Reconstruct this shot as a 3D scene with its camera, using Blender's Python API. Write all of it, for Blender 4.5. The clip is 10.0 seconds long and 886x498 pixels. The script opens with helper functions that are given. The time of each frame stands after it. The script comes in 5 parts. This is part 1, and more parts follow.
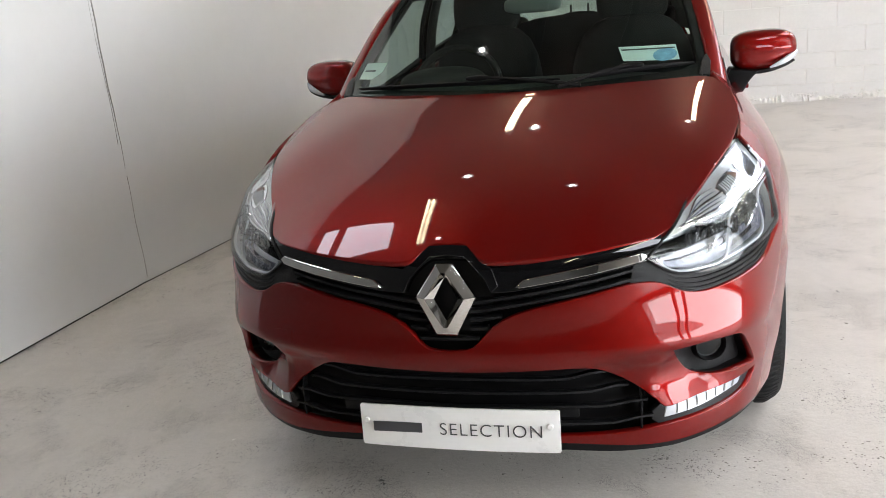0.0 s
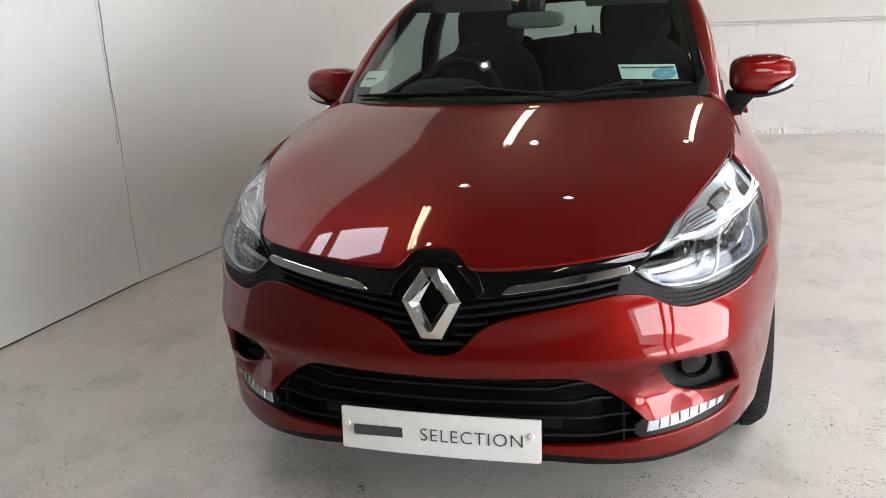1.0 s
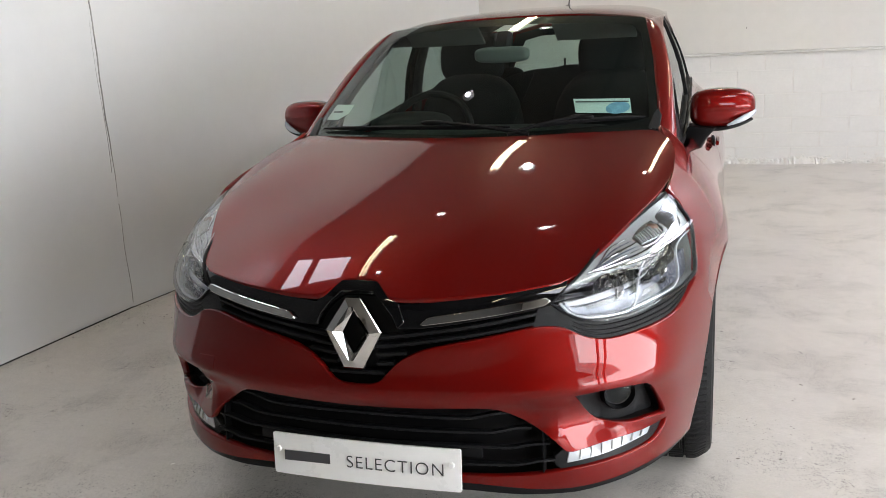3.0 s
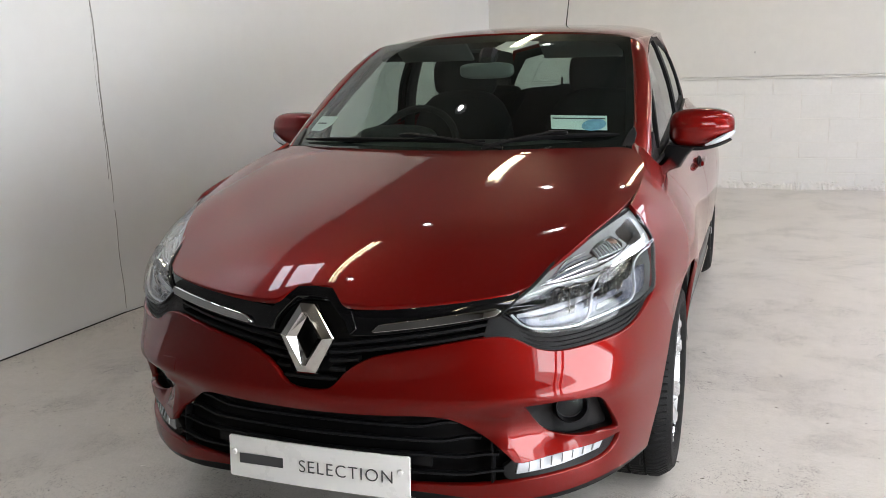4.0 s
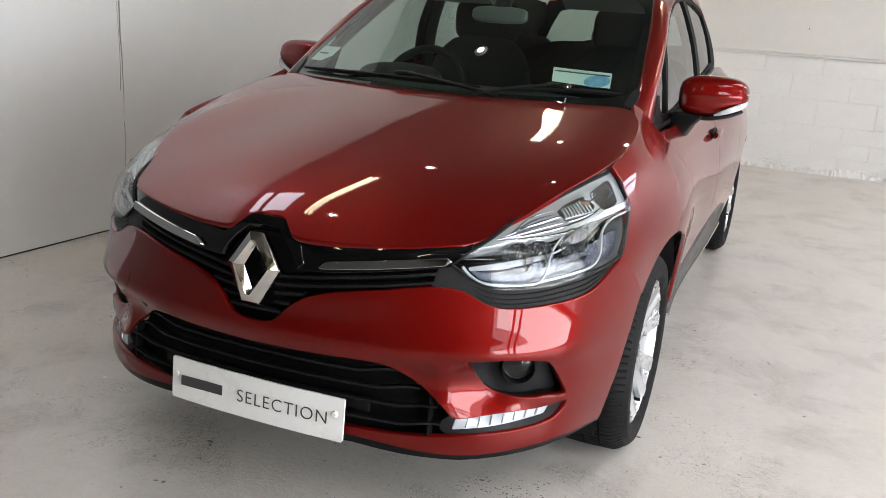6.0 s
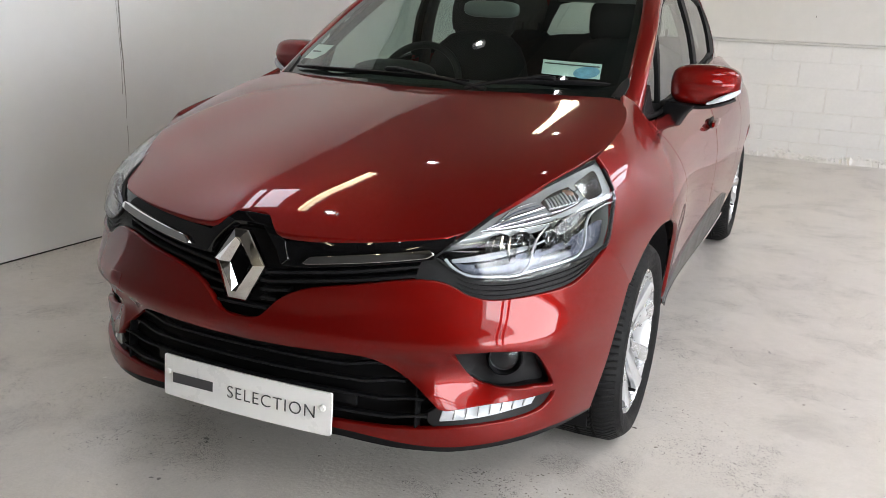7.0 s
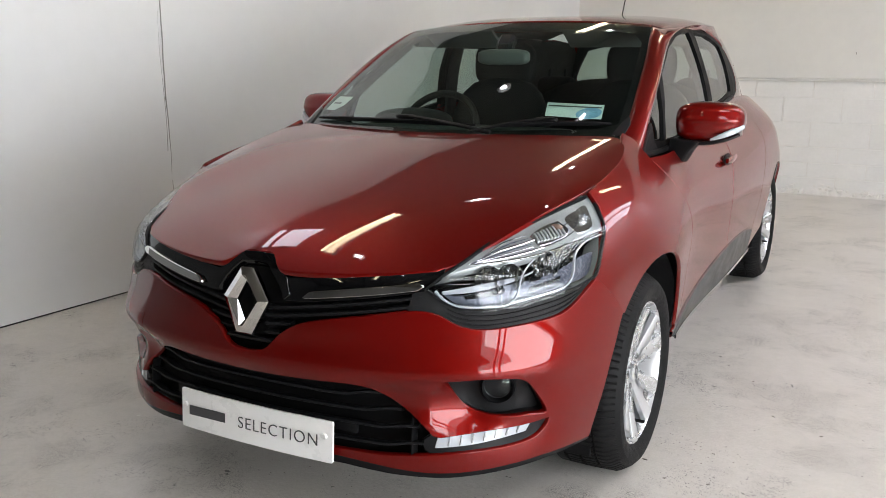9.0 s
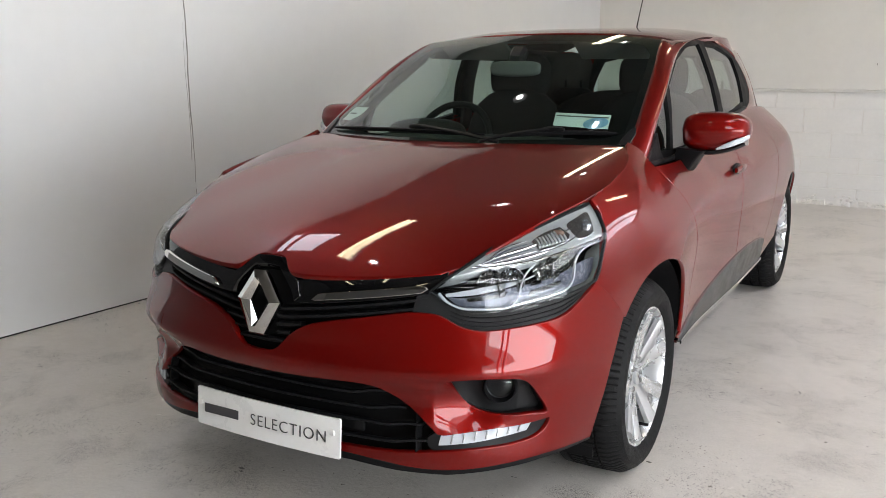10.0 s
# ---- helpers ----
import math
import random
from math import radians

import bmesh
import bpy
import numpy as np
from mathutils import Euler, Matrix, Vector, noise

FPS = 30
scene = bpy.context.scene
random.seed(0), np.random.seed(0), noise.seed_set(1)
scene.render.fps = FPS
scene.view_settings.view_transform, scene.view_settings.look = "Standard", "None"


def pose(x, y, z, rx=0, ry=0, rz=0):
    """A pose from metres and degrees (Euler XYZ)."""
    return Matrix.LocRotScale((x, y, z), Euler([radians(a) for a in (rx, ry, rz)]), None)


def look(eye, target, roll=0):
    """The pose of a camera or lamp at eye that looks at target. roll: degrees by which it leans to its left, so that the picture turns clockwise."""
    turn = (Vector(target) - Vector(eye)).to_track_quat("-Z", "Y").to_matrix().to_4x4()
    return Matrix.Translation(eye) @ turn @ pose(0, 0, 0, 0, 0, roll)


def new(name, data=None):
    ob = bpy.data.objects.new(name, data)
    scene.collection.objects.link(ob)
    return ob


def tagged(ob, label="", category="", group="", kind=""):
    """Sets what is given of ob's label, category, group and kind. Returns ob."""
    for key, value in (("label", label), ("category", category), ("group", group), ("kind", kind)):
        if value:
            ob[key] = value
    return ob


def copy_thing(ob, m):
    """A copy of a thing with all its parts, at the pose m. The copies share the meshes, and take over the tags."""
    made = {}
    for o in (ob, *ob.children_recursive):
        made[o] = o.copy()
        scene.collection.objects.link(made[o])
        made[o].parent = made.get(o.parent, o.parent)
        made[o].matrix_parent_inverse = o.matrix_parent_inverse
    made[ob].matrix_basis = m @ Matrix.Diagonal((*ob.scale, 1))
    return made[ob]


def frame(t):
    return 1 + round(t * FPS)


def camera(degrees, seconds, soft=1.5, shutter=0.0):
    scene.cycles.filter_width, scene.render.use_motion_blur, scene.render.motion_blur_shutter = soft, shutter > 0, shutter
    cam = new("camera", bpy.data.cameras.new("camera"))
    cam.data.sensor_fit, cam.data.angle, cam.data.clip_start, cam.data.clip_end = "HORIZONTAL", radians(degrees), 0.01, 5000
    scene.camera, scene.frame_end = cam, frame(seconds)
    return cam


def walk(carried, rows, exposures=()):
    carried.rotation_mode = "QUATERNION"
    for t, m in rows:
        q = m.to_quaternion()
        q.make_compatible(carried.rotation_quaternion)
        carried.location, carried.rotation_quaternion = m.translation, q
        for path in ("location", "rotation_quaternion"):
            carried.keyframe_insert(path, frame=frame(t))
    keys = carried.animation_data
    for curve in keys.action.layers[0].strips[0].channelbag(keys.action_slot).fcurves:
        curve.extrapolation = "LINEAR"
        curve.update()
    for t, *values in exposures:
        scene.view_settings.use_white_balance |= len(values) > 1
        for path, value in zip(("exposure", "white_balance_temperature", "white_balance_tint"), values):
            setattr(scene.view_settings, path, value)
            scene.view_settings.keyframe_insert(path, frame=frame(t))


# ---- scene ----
# ---------------------------------------------------------------- camera
cam = camera(54.0, 10.0, 0.5)
PATH = [
    (0, (0.551, -1.902, 1.359), (0.023, -0.062, 0.779), -5.4),
    (0.5, (0.563, -1.898, 1.317), (0.041, -0.047, 0.77), -3.6),
    (1, (0.58, -1.901, 1.315), (0.05, -0.047, 0.782), -2.9),
    (1.5, (0.613, -1.889, 1.322), (0.055, -0.04, 0.801), -2.9),
    (2, (0.682, -1.878, 1.326), (0.104, -0.032, 0.819), -3.1),
    (2.5, (0.771, -1.874, 1.332), (0.175, -0.029, 0.839), -3.2),
    (4, (1.03, -1.844, 1.303), (0.37, -0.005, 0.877), -1.8),
    (4.5, (1.08, -1.815, 1.288), (0.399, 0.018, 0.867), -0.2),
    (5, (1.125, -1.777, 1.279), (0.42, 0.048, 0.863), 1.6),
    (5.5, (1.166, -1.739, 1.275), (0.443, 0.062, 0.792), 2.7),
    (6, (1.195, -1.698, 1.276), (0.46, 0.082, 0.737), 3.8),
    (7.5, (1.332, -1.67, 1.265), (0.523, 0.079, 0.73), 0.9),
    (8, (1.393, -1.665, 1.265), (0.546, 0.071, 0.744), -0.4),
    (8.5, (1.45, -1.676, 1.26), (0.567, 0.058, 0.801), -0.3),
    (9, (1.491, -1.699, 1.257), (0.572, 0.023, 0.824), 0.0),
    (9.5, (1.538, -1.721, 1.26), (0.593, -0.009, 0.84), 0.1),
    (10, (1.583, -1.746, 1.257), (0.608, -0.048, 0.849), -0.1),
]
# the car's own axes: y runs back from the number plate, x to the car's left; it stands level on the floor by this pose
CAR_POSE = pose(0, 0, 0.038, -0.62)
walk(cam, [(t, CAR_POSE @ look(eye, target, roll)) for t, eye, target, roll in PATH],
     exposures=[(0, 0.14, 6520, 10), (2.5, 0.03, 6520, 10), (4.5, -0.05, 6520, 10), (6, -0.01, 6520, 10), (8, -0.01, 6520, 10), (10, -0.15, 6520, 10)])

# ---------------------------------------------------------------- world, daylight and lamps
CEILING = 3.28
EAST, SOUTH, NORTH = 4.7, -8.0, 6.76
world = bpy.data.worlds.new("world")
scene.world = world
world.use_nodes = True
wn = world.node_tree.nodes
sky = wn.new("ShaderNodeTexSky")
sky.sky_type, sky.sun_disc, sky.sun_elevation, sky.sun_rotation = "NISHITA", False, radians(40), radians(150)
world.node_tree.links.new(sky.outputs[0], wn["Background"].inputs[0])
wn["Background"].inputs[1].default_value = 0.12


def area(name, at, target, w, h, power, color):
    d = bpy.data.lights.new(name, "AREA")
    d.shape, d.size, d.size_y, d.energy, d.color = "RECTANGLE", w, h, power, color
    ob = new(name, d)
    ob.matrix_world = look(at, target)
    return ob


# daylight through the wide door in the east wall
area("door_daylight", (EAST + 0.3, -1.5, 0.9), (0, -1.5, 0.75), 5.0, 1.5, 290, (0.92, 0.965, 1.0))
# ---------------------------------------------------------------- materials
def nodes_of(name):
    m = bpy.data.materials.new(name)
    m.use_nodes = True
    t = m.node_tree
    return m, t, t.nodes["Principled BSDF"]


def ramp_noise(t, coords, scale, lo, hi, detail=6.0, rough=0.6, stretch=None):
    """A noise, stretched to the range lo to hi."""
    src = coords
    if stretch:
        mp = t.nodes.new("ShaderNodeMapping")
        mp.inputs["Scale"].default_value = stretch
        t.links.new(coords, mp.inputs["Vector"])
        src = mp.outputs[0]
    n = t.nodes.new("ShaderNodeTexNoise")
    n.inputs["Scale"].default_value, n.inputs["Detail"].default_value, n.inputs["Roughness"].default_value = scale, detail, rough
    t.links.new(src, n.inputs["Vector"])
    r = t.nodes.new("ShaderNodeMapRange")
    r.inputs["From Min"].default_value, r.inputs["From Max"].default_value = 0.3, 0.7
    r.inputs["To Min"].default_value, r.inputs["To Max"].default_value = lo, hi
    t.links.new(n.outputs[0], r.inputs["Value"])
    return r.outputs[0]


def times(t, color, *factors):
    out = None
    for f in factors:
        m = t.nodes.new("ShaderNodeMix")
        m.data_type, m.blend_type = "RGBA", "MULTIPLY"
        m.inputs[0].default_value = 1.0
        if out is None:
            m.inputs[6].default_value = (*color, 1)
        else:
            t.links.new(out, m.inputs[6])
        t.links.new(f, m.inputs[7])
        out = m.outputs[2]
    return out


def plain(name, color, rough=0.5, metal=0.0, vary=0.06, scale=5.0, bump=0.0, bump_scale=80.0, coat=0.0, rough_vary=0.08, ior=1.5, stretch=None, shine=0.5):
    m, t, b = nodes_of(name)
    co = t.nodes.new("ShaderNodeTexCoord").outputs["Object"]
    t.links.new(times(t, color, ramp_noise(t, co, scale, 1 - vary, 1 + vary, stretch=stretch), ramp_noise(t, co, scale * 13, 1 - vary * 0.6, 1 + vary * 0.6)), b.inputs["Base Color"])
    t.links.new(ramp_noise(t, co, scale * 2.3, max(0.0, rough - rough_vary), min(1.0, rough + rough_vary)), b.inputs["Roughness"])
    b.inputs["Metallic"].default_value, b.inputs["Coat Weight"].default_value, b.inputs["IOR"].default_value = metal, coat, ior
    b.inputs["Coat Roughness"].default_value, b.inputs["Specular IOR Level"].default_value = 0.04, shine
    if bump:
        bp = t.nodes.new("ShaderNodeBump")
        bp.inputs["Strength"].default_value, bp.inputs["Distance"].default_value = bump, 0.002
        t.links.new(ramp_noise(t, co, bump_scale, 0, 1), bp.inputs["Height"])
        t.links.new(bp.outputs[0], b.inputs["Normal"])
    return m


def red_paint():
    """Deep red metallic lacquer under a clear coat, with a fine flake."""
    m, t, b = nodes_of("red_metallic_paint")
    co = t.nodes.new("ShaderNodeTexCoord").outputs["Object"]
    t.links.new(times(t, (0.145, 0.0034, 0.0024), ramp_noise(t, co, 900, 0.8, 1.2, 2), ramp_noise(t, co, 2, 0.97, 1.03)), b.inputs["Base Color"])
    b.inputs["Metallic"].default_value, b.inputs["Roughness"].default_value, b.inputs["Specular IOR Level"].default_value = 0.6, 0.42, 0.0
    b.inputs["Coat Weight"].default_value, b.inputs["Coat Roughness"].default_value = 1.0, 0.012
    b.inputs["Coat IOR"].default_value = 1.37
    return m


def glass(name, tint, shine_at_front=0.045):
    """A thin pane: clear with a tint, and a sharp gloss that grows towards the edge of sight on both its faces."""
    m, t, b = nodes_of(name)
    t.nodes.remove(b)
    see, shine, mix, f, p, r = (t.nodes.new("ShaderNode" + n) for n in ("BsdfTransparent", "BsdfGlossy", "MixShader", "LayerWeight", "Math", "MapRange"))
    see.inputs[0].default_value, shine.inputs["Roughness"].default_value, f.inputs["Blend"].default_value = (*tint, 1), 0.01, 0.5
    p.operation = "POWER"
    p.inputs[1].default_value = 4.5
    r.inputs["To Min"].default_value = shine_at_front
    t.links.new(f.outputs["Facing"], p.inputs[0])
    t.links.new(p.outputs[0], r.inputs["Value"])
    t.links.new(r.outputs[0], mix.inputs[0])
    t.links.new(see.outputs[0], mix.inputs[1])
    t.links.new(shine.outputs[0], mix.inputs[2])
    t.links.new(mix.outputs[0], t.nodes["Material Output"].inputs[0])
    return m


def glow(name, color, strength):
    m, t, b = nodes_of(name)
    b.inputs["Emission Color"].default_value, b.inputs["Emission Strength"].default_value = (*color, 1), strength
    b.inputs["Base Color"].default_value = (0.8, 0.8, 0.8, 1)
    return m


def concrete():
    """A worn, power-floated concrete floor: pale, with stains, trails of dark pits and duller patches."""
    m, t, b = nodes_of("floor_concrete")
    co = t.nodes.new("ShaderNodeTexCoord").outputs["Object"]

    def pits(scale, reach, patch_scale, lo, hi, depth):
        v = t.nodes.new("ShaderNodeTexVoronoi")
        v.inputs["Scale"].default_value = scale
        w = t.nodes.new("ShaderNodeMixRGB")
        w.inputs[0].default_value = 0.12
        n = t.nodes.new("ShaderNodeTexNoise")
        n.inputs["Scale"].default_value = scale * 1.7
        t.links.new(co, n.inputs["Vector"])
        t.links.new(co, w.inputs[1])
        t.links.new(n.outputs["Color"], w.inputs[2])
        t.links.new(w.outputs[0], v.inputs["Vector"])
        pit = t.nodes.new("ShaderNodeMapRange")
        pit.inputs["From Min"].default_value, pit.inputs["From Max"].default_value, pit.inputs["To Min"].default_value = reach * 0.72, reach, depth
        t.links.new(v.outputs["Distance"], pit.inputs["Value"])
        mask = t.nodes.new("ShaderNodeMix")
        mask.inputs[2].default_value = 1.0
        t.links.new(ramp_noise(t, co, patch_scale, lo, hi, 6, 0.65), mask.inputs[0])
        t.links.new(pit.outputs[0], mask.inputs[3])
        return mask.outputs[0]

    t.links.new(times(t, (0.60, 0.565, 0.525), ramp_noise(t, co, 0.7, 0.98, 1.02, 4), ramp_noise(t, co, 5, 0.965, 1.03, 8, 0.7), ramp_noise(t, co, 2.1, 0.965, 1.02, 9, 0.8),
                      ramp_noise(t, co, 22, 0.94, 1.05, 8, 0.75), ramp_noise(t, co, 130, 0.84, 1.08, 6, 0.85), ramp_noise(t, co, 420, 0.88, 1.08, 3, 0.8), pits(42, 0.30, 1.9, -2.4, 2.0, 0.08), pits(70, 0.42, 2.7, -2.2, 1.9, 0.15), pits(150, 0.36, 1.3, -1.2, 1.3, 0.4), pits(11, 0.075, 1.1, 0.4, 1.2, 0.12)), b.inputs["Base Color"])
    t.links.new(ramp_noise(t, co, 1.6, 0.28, 0.40), b.inputs["Roughness"])
    bp = t.nodes.new("ShaderNodeBump")
    bp.inputs["Strength"].default_value, bp.inputs["Distance"].default_value = 0.5, 0.002
    t.links.new(ramp_noise(t, co, 60, 0, 1, 8), bp.inputs["Height"])
    t.links.new(bp.outputs[0], b.inputs["Normal"])
    return m


RED = red_paint()
GLOSS = plain("piano_black", (0.003, 0.003, 0.0035), 0.04, vary=0.1, rough_vary=0.02)
BLACK = plain("black_plastic", (0.0045, 0.0045, 0.005), 0.45, vary=0.15, shine=0.15, bump=0.15, bump_scale=700)
TRIM = plain("dark_grey_plastic", (0.007, 0.0072, 0.008), 0.4, vary=0.12, shine=0.2, bump=0.2, bump_scale=900)
WINDOW_BLACK = plain("window_frame_black", (0.003, 0.003, 0.0032), 0.5, vary=0.1, shine=0.05)
CLADDING = plain("grey_cladding", (0.04, 0.04, 0.039), 0.4, vary=0.1, bump=0.2, bump_scale=500)
RUBBER = plain("tyre_rubber", (0.006, 0.006, 0.0063), 0.62, shine=0.15, vary=0.25, scale=12, bump=0.3, bump_scale=260)
CHROME = plain("chrome", (0.64, 0.635, 0.62), 0.035, metal=1.0, vary=0.02, rough_vary=0.015)
SILVER = plain("silver_reflector", (0.80, 0.81, 0.82), 0.10, metal=1.0, vary=0.04, rough_vary=0.06)
FROSTED = plain("frosted_silver", (0.44, 0.46, 0.455), 0.24, metal=0.4, vary=0.02, scale=8, rough_vary=0.02)
CHIN = plain("dark_chrome", (0.10, 0.11, 0.14), 0.25, metal=0.3, vary=0.06, scale=40)
ALLOY = plain("alloy_silver", (0.52, 0.53, 0.54), 0.28, metal=0.7, vary=0.03, coat=0.5)
DISC = plain("brake_steel", (0.2, 0.2, 0.2), 0.5, metal=0.8, vary=0.2, scale=20)
SCREEN_GLASS = glass("windscreen_glass", (0.67, 0.80, 0.745), 0.075)
SIDE_GLASS = glass("side_glass", (0.66, 0.75, 0.72), 0.13)
LENS = glass("lamp_lens", (0.93, 0.95, 0.97), 0.028)
AMBER = plain("amber_bulb", (0.20, 0.13, 0.10), 0.2, vary=0.05)
LAMP_WHITE = plain("lamp_white", (0.40, 0.42, 0.45), 0.15, vary=0.04)
CABIN_DARK = plain("cabin_fabric", (0.016, 0.0165, 0.0165), 0.85, shine=0.15, vary=0.2, bump=0.3, bump_scale=500)
DASH = plain("dash_plastic", (0.009, 0.0095, 0.009), 0.6, shine=0.3, vary=0.15, bump=0.2, bump_scale=400)
HEADLINER = plain("headliner", (0.16, 0.16, 0.155), 0.9, vary=0.05)
MIRROR_GREY = plain("mirror_back_grey", (0.15, 0.155, 0.15), 0.4, vary=0.06)
PLATE_WHITE = plain("plate_white", (0.80, 0.80, 0.79), 0.3, vary=0.02)
INK = plain("plate_ink", (0.05, 0.05, 0.055), 0.4, vary=0.03)
STICKER = plain("sticker_paper", (0.72, 0.80, 0.78), 0.5, vary=0.03)
STICKER_BLUE = plain("sticker_blue", (0.22, 0.42, 0.62), 0.5, vary=0.25, scale=60)
FLOOR = concrete()
PANEL_WHITE = plain("white_wall_panel", (0.66, 0.67, 0.68), 0.38, vary=0.02, scale=0.8, rough_vary=0.02)
BLOCK_WHITE = plain("painted_block", (0.72, 0.715, 0.70), 0.55, vary=0.035, scale=2.5, bump=0.3, bump_scale=90)
MORTAR = plain("painted_mortar", (0.72, 0.705, 0.68), 0.7, vary=0.05, scale=9, bump=0.7, bump_scale=120)
PLASTER = plain("painted_plaster", (0.66, 0.65, 0.625), 0.6, vary=0.03, scale=0.9, bump=0.12, bump_scale=60)
SEALANT = plain("wall_joint", (0.30, 0.30, 0.29), 0.7, vary=0.2, scale=6)
GAP_DARK = plain("floor_joint", (0.03, 0.03, 0.028), 0.8, vary=0.3)
CEILING_DARK = plain("ceiling_sheet", (0.075, 0.068, 0.06), 0.6, vary=0.1, scale=1.2)
BEAM = plain("purlin_grey", (0.03, 0.029, 0.027), 0.5, vary=0.1)
FAR_WALL = plain("far_wall", (0.10, 0.10, 0.10), 0.7, vary=0.08, scale=0.7)
TUBE = glow("fluorescent_tube", (1.0, 0.86, 0.56), 22.0)
SKYLIGHT_AND_FILL = glow("rooflight_and_fill", (0.86, 0.88, 1.0), 10.0)
SPOT = glow("lamp_face", (0.97, 0.98, 1.0), 60.0)
DAY = glow("daylight_beyond", (0.95, 0.97, 1.0), 3.0)
# ---------------------------------------------------------------- building helpers
from mathutils.geometry import delaunay_2d_cdt


def mesh_object(name, verts, faces, material, parent=None, label="", normals=None, smooth=False):
    me = bpy.data.meshes.new(name)
    me.from_pydata([tuple(map(float, v)) for v in verts], [], [tuple(map(int, f)) for f in faces])
    me.materials.append(material)
    if smooth or normals is not None:
        me.shade_smooth()
    if normals is not None:
        me.normals_split_custom_set_from_vertices([tuple(map(float, n)) for n in normals])
    ob = new(name, me)
    ob.parent = parent
    if label:
        ob["label"] = label
    return ob


def part(name, bm, material, parent, label="", smooth=0.6):
    """Links a bmesh as one mesh object under a thing or a part; edges sharper than smooth (radians) stay sharp."""
    me = bpy.data.meshes.new(name)
    bmesh.ops.recalc_face_normals(bm, faces=bm.faces)
    bm.to_mesh(me)
    bm.free()
    me.materials.append(material)
    if smooth:
        me.shade_smooth()
        me.set_sharp_from_angle(angle=smooth)
    ob = new(name, me)
    ob.parent = parent
    if label:
        ob["label"] = label
    return ob


def holder(name, parent=None, m=None):
    ob = new(name)
    ob.empty_display_size = 0.1
    ob.parent = parent
    if m is not None:
        ob.matrix_basis = m
    return ob


def box(bm, lo, hi, bevel=0.0, m=None, segments=2):
    """A box between two corners, with rounded edges."""
    b = bmesh.new()
    bmesh.ops.create_cube(b, size=1)
    for v in b.verts:
        v.co = Vector([l + (h - l) * (c + 0.5) for l, h, c in zip(lo, hi, v.co)])
    if bevel:
        bmesh.ops.bevel(b, geom=b.edges[:], offset=bevel, segments=segments, profile=0.6, affect="EDGES")
    join(bm, b, m)


def join(bm, b, m=None):
    if m is not None:
        b.transform(m)
    t = bpy.data.meshes.new("t")
    b.to_mesh(t)
    b.free()
    bm.from_mesh(t)
    bpy.data.meshes.remove(t)


def lathe(bm, profile, n=48, m=None, shift=None):
    """Turns (x, r) pairs round the x axis. shift(i, k, r): radius of point k at step i."""
    b = bmesh.new()
    rings = []
    for i in range(n):
        a = 2 * math.pi * i / n
        rings.append([b.verts.new((x, (shift(i, k, r) if shift else r) * math.cos(a), (shift(i, k, r) if shift else r) * math.sin(a))) for k, (x, r) in enumerate(profile)])
    for i in range(n):
        p, q = rings[i], rings[(i + 1) % n]
        for k in range(len(profile) - 1):
            b.faces.new((p[k], p[k + 1], q[k + 1], q[k]))
    bmesh.ops.remove_doubles(b, verts=b.verts[:], dist=1e-5)
    join(bm, b, m)


def sweep(bm, line, width, height, up=(0, 0, 1), taper=None, m=None):
    """A bar with a rounded rectangular section along a line of points; up: the way its height runs."""
    b = bmesh.new()
    line = [Vector(p) for p in line]
    rings = []
    for i, p in enumerate(line):
        d = (line[min(i + 1, len(line) - 1)] - line[max(i - 1, 0)]).normalized()
        u = Vector(up[i] if isinstance(up, list) else up)
        s = d.cross(u).normalized()
        u = s.cross(d).normalized()
        k = taper(i / (len(line) - 1)) if taper else 1
        w, h = width / 2 * k, height / 2 * k
        rings.append([b.verts.new(p + s * x * w + u * y * h) for x, y in ((-1, -0.55), (-0.6, -1), (0.6, -1), (1, -0.55), (1, 0.55), (0.6, 1), (-0.6, 1), (-1, 0.55))])
    for p, q in zip(rings, rings[1:]):
        for k in range(8):
            b.faces.new((p[k], p[(k + 1) % 8], q[(k + 1) % 8], q[k]))
    b.faces.new(rings[0])
    b.faces.new(rings[-1][::-1])
    join(bm, b, m)


def blob(bm, centre, half, power=2.6, n=28, shape=None, m=None):
    """A rounded box (superellipsoid); shape(p) may bend it, p from -1 to 1."""
    b = bmesh.new()
    bmesh.ops.create_uvsphere(b, u_segments=n, v_segments=n // 2 + 2, radius=1)
    for v in b.verts:
        c = v.co
        k = (abs(c.x) ** power + abs(c.y) ** power + abs(c.z) ** power) ** (-1 / power)
        p = c * k
        if shape:
            p = Vector(shape(p))
        v.co = Vector(centre) + Vector([a * h for a, h in zip(p, half)])
    join(bm, b, m)


def inside(pts, ring):
    x, y = pts[:, 0], pts[:, 1]
    r = np.asarray(ring)
    hit = np.zeros(len(pts), bool)
    for (x0, y0), (x1, y1) in zip(r, np.roll(r, -1, 0)):
        if y0 != y1:
            hit ^= ((y0 > y) != (y1 > y)) & (x < (x1 - x0) * (y - y0) / (y1 - y0) + x0)
    return hit


def dense(ring, step):
    out = []
    r = [np.asarray(p, float) for p in ring]
    for p, q in zip(r, r[1:] + r[:1]):
        n = max(1, int(np.ceil(np.linalg.norm(q - p) / step)))
        out += [p + (q - p) * k / n for k in range(n)]
    return np.array(out)


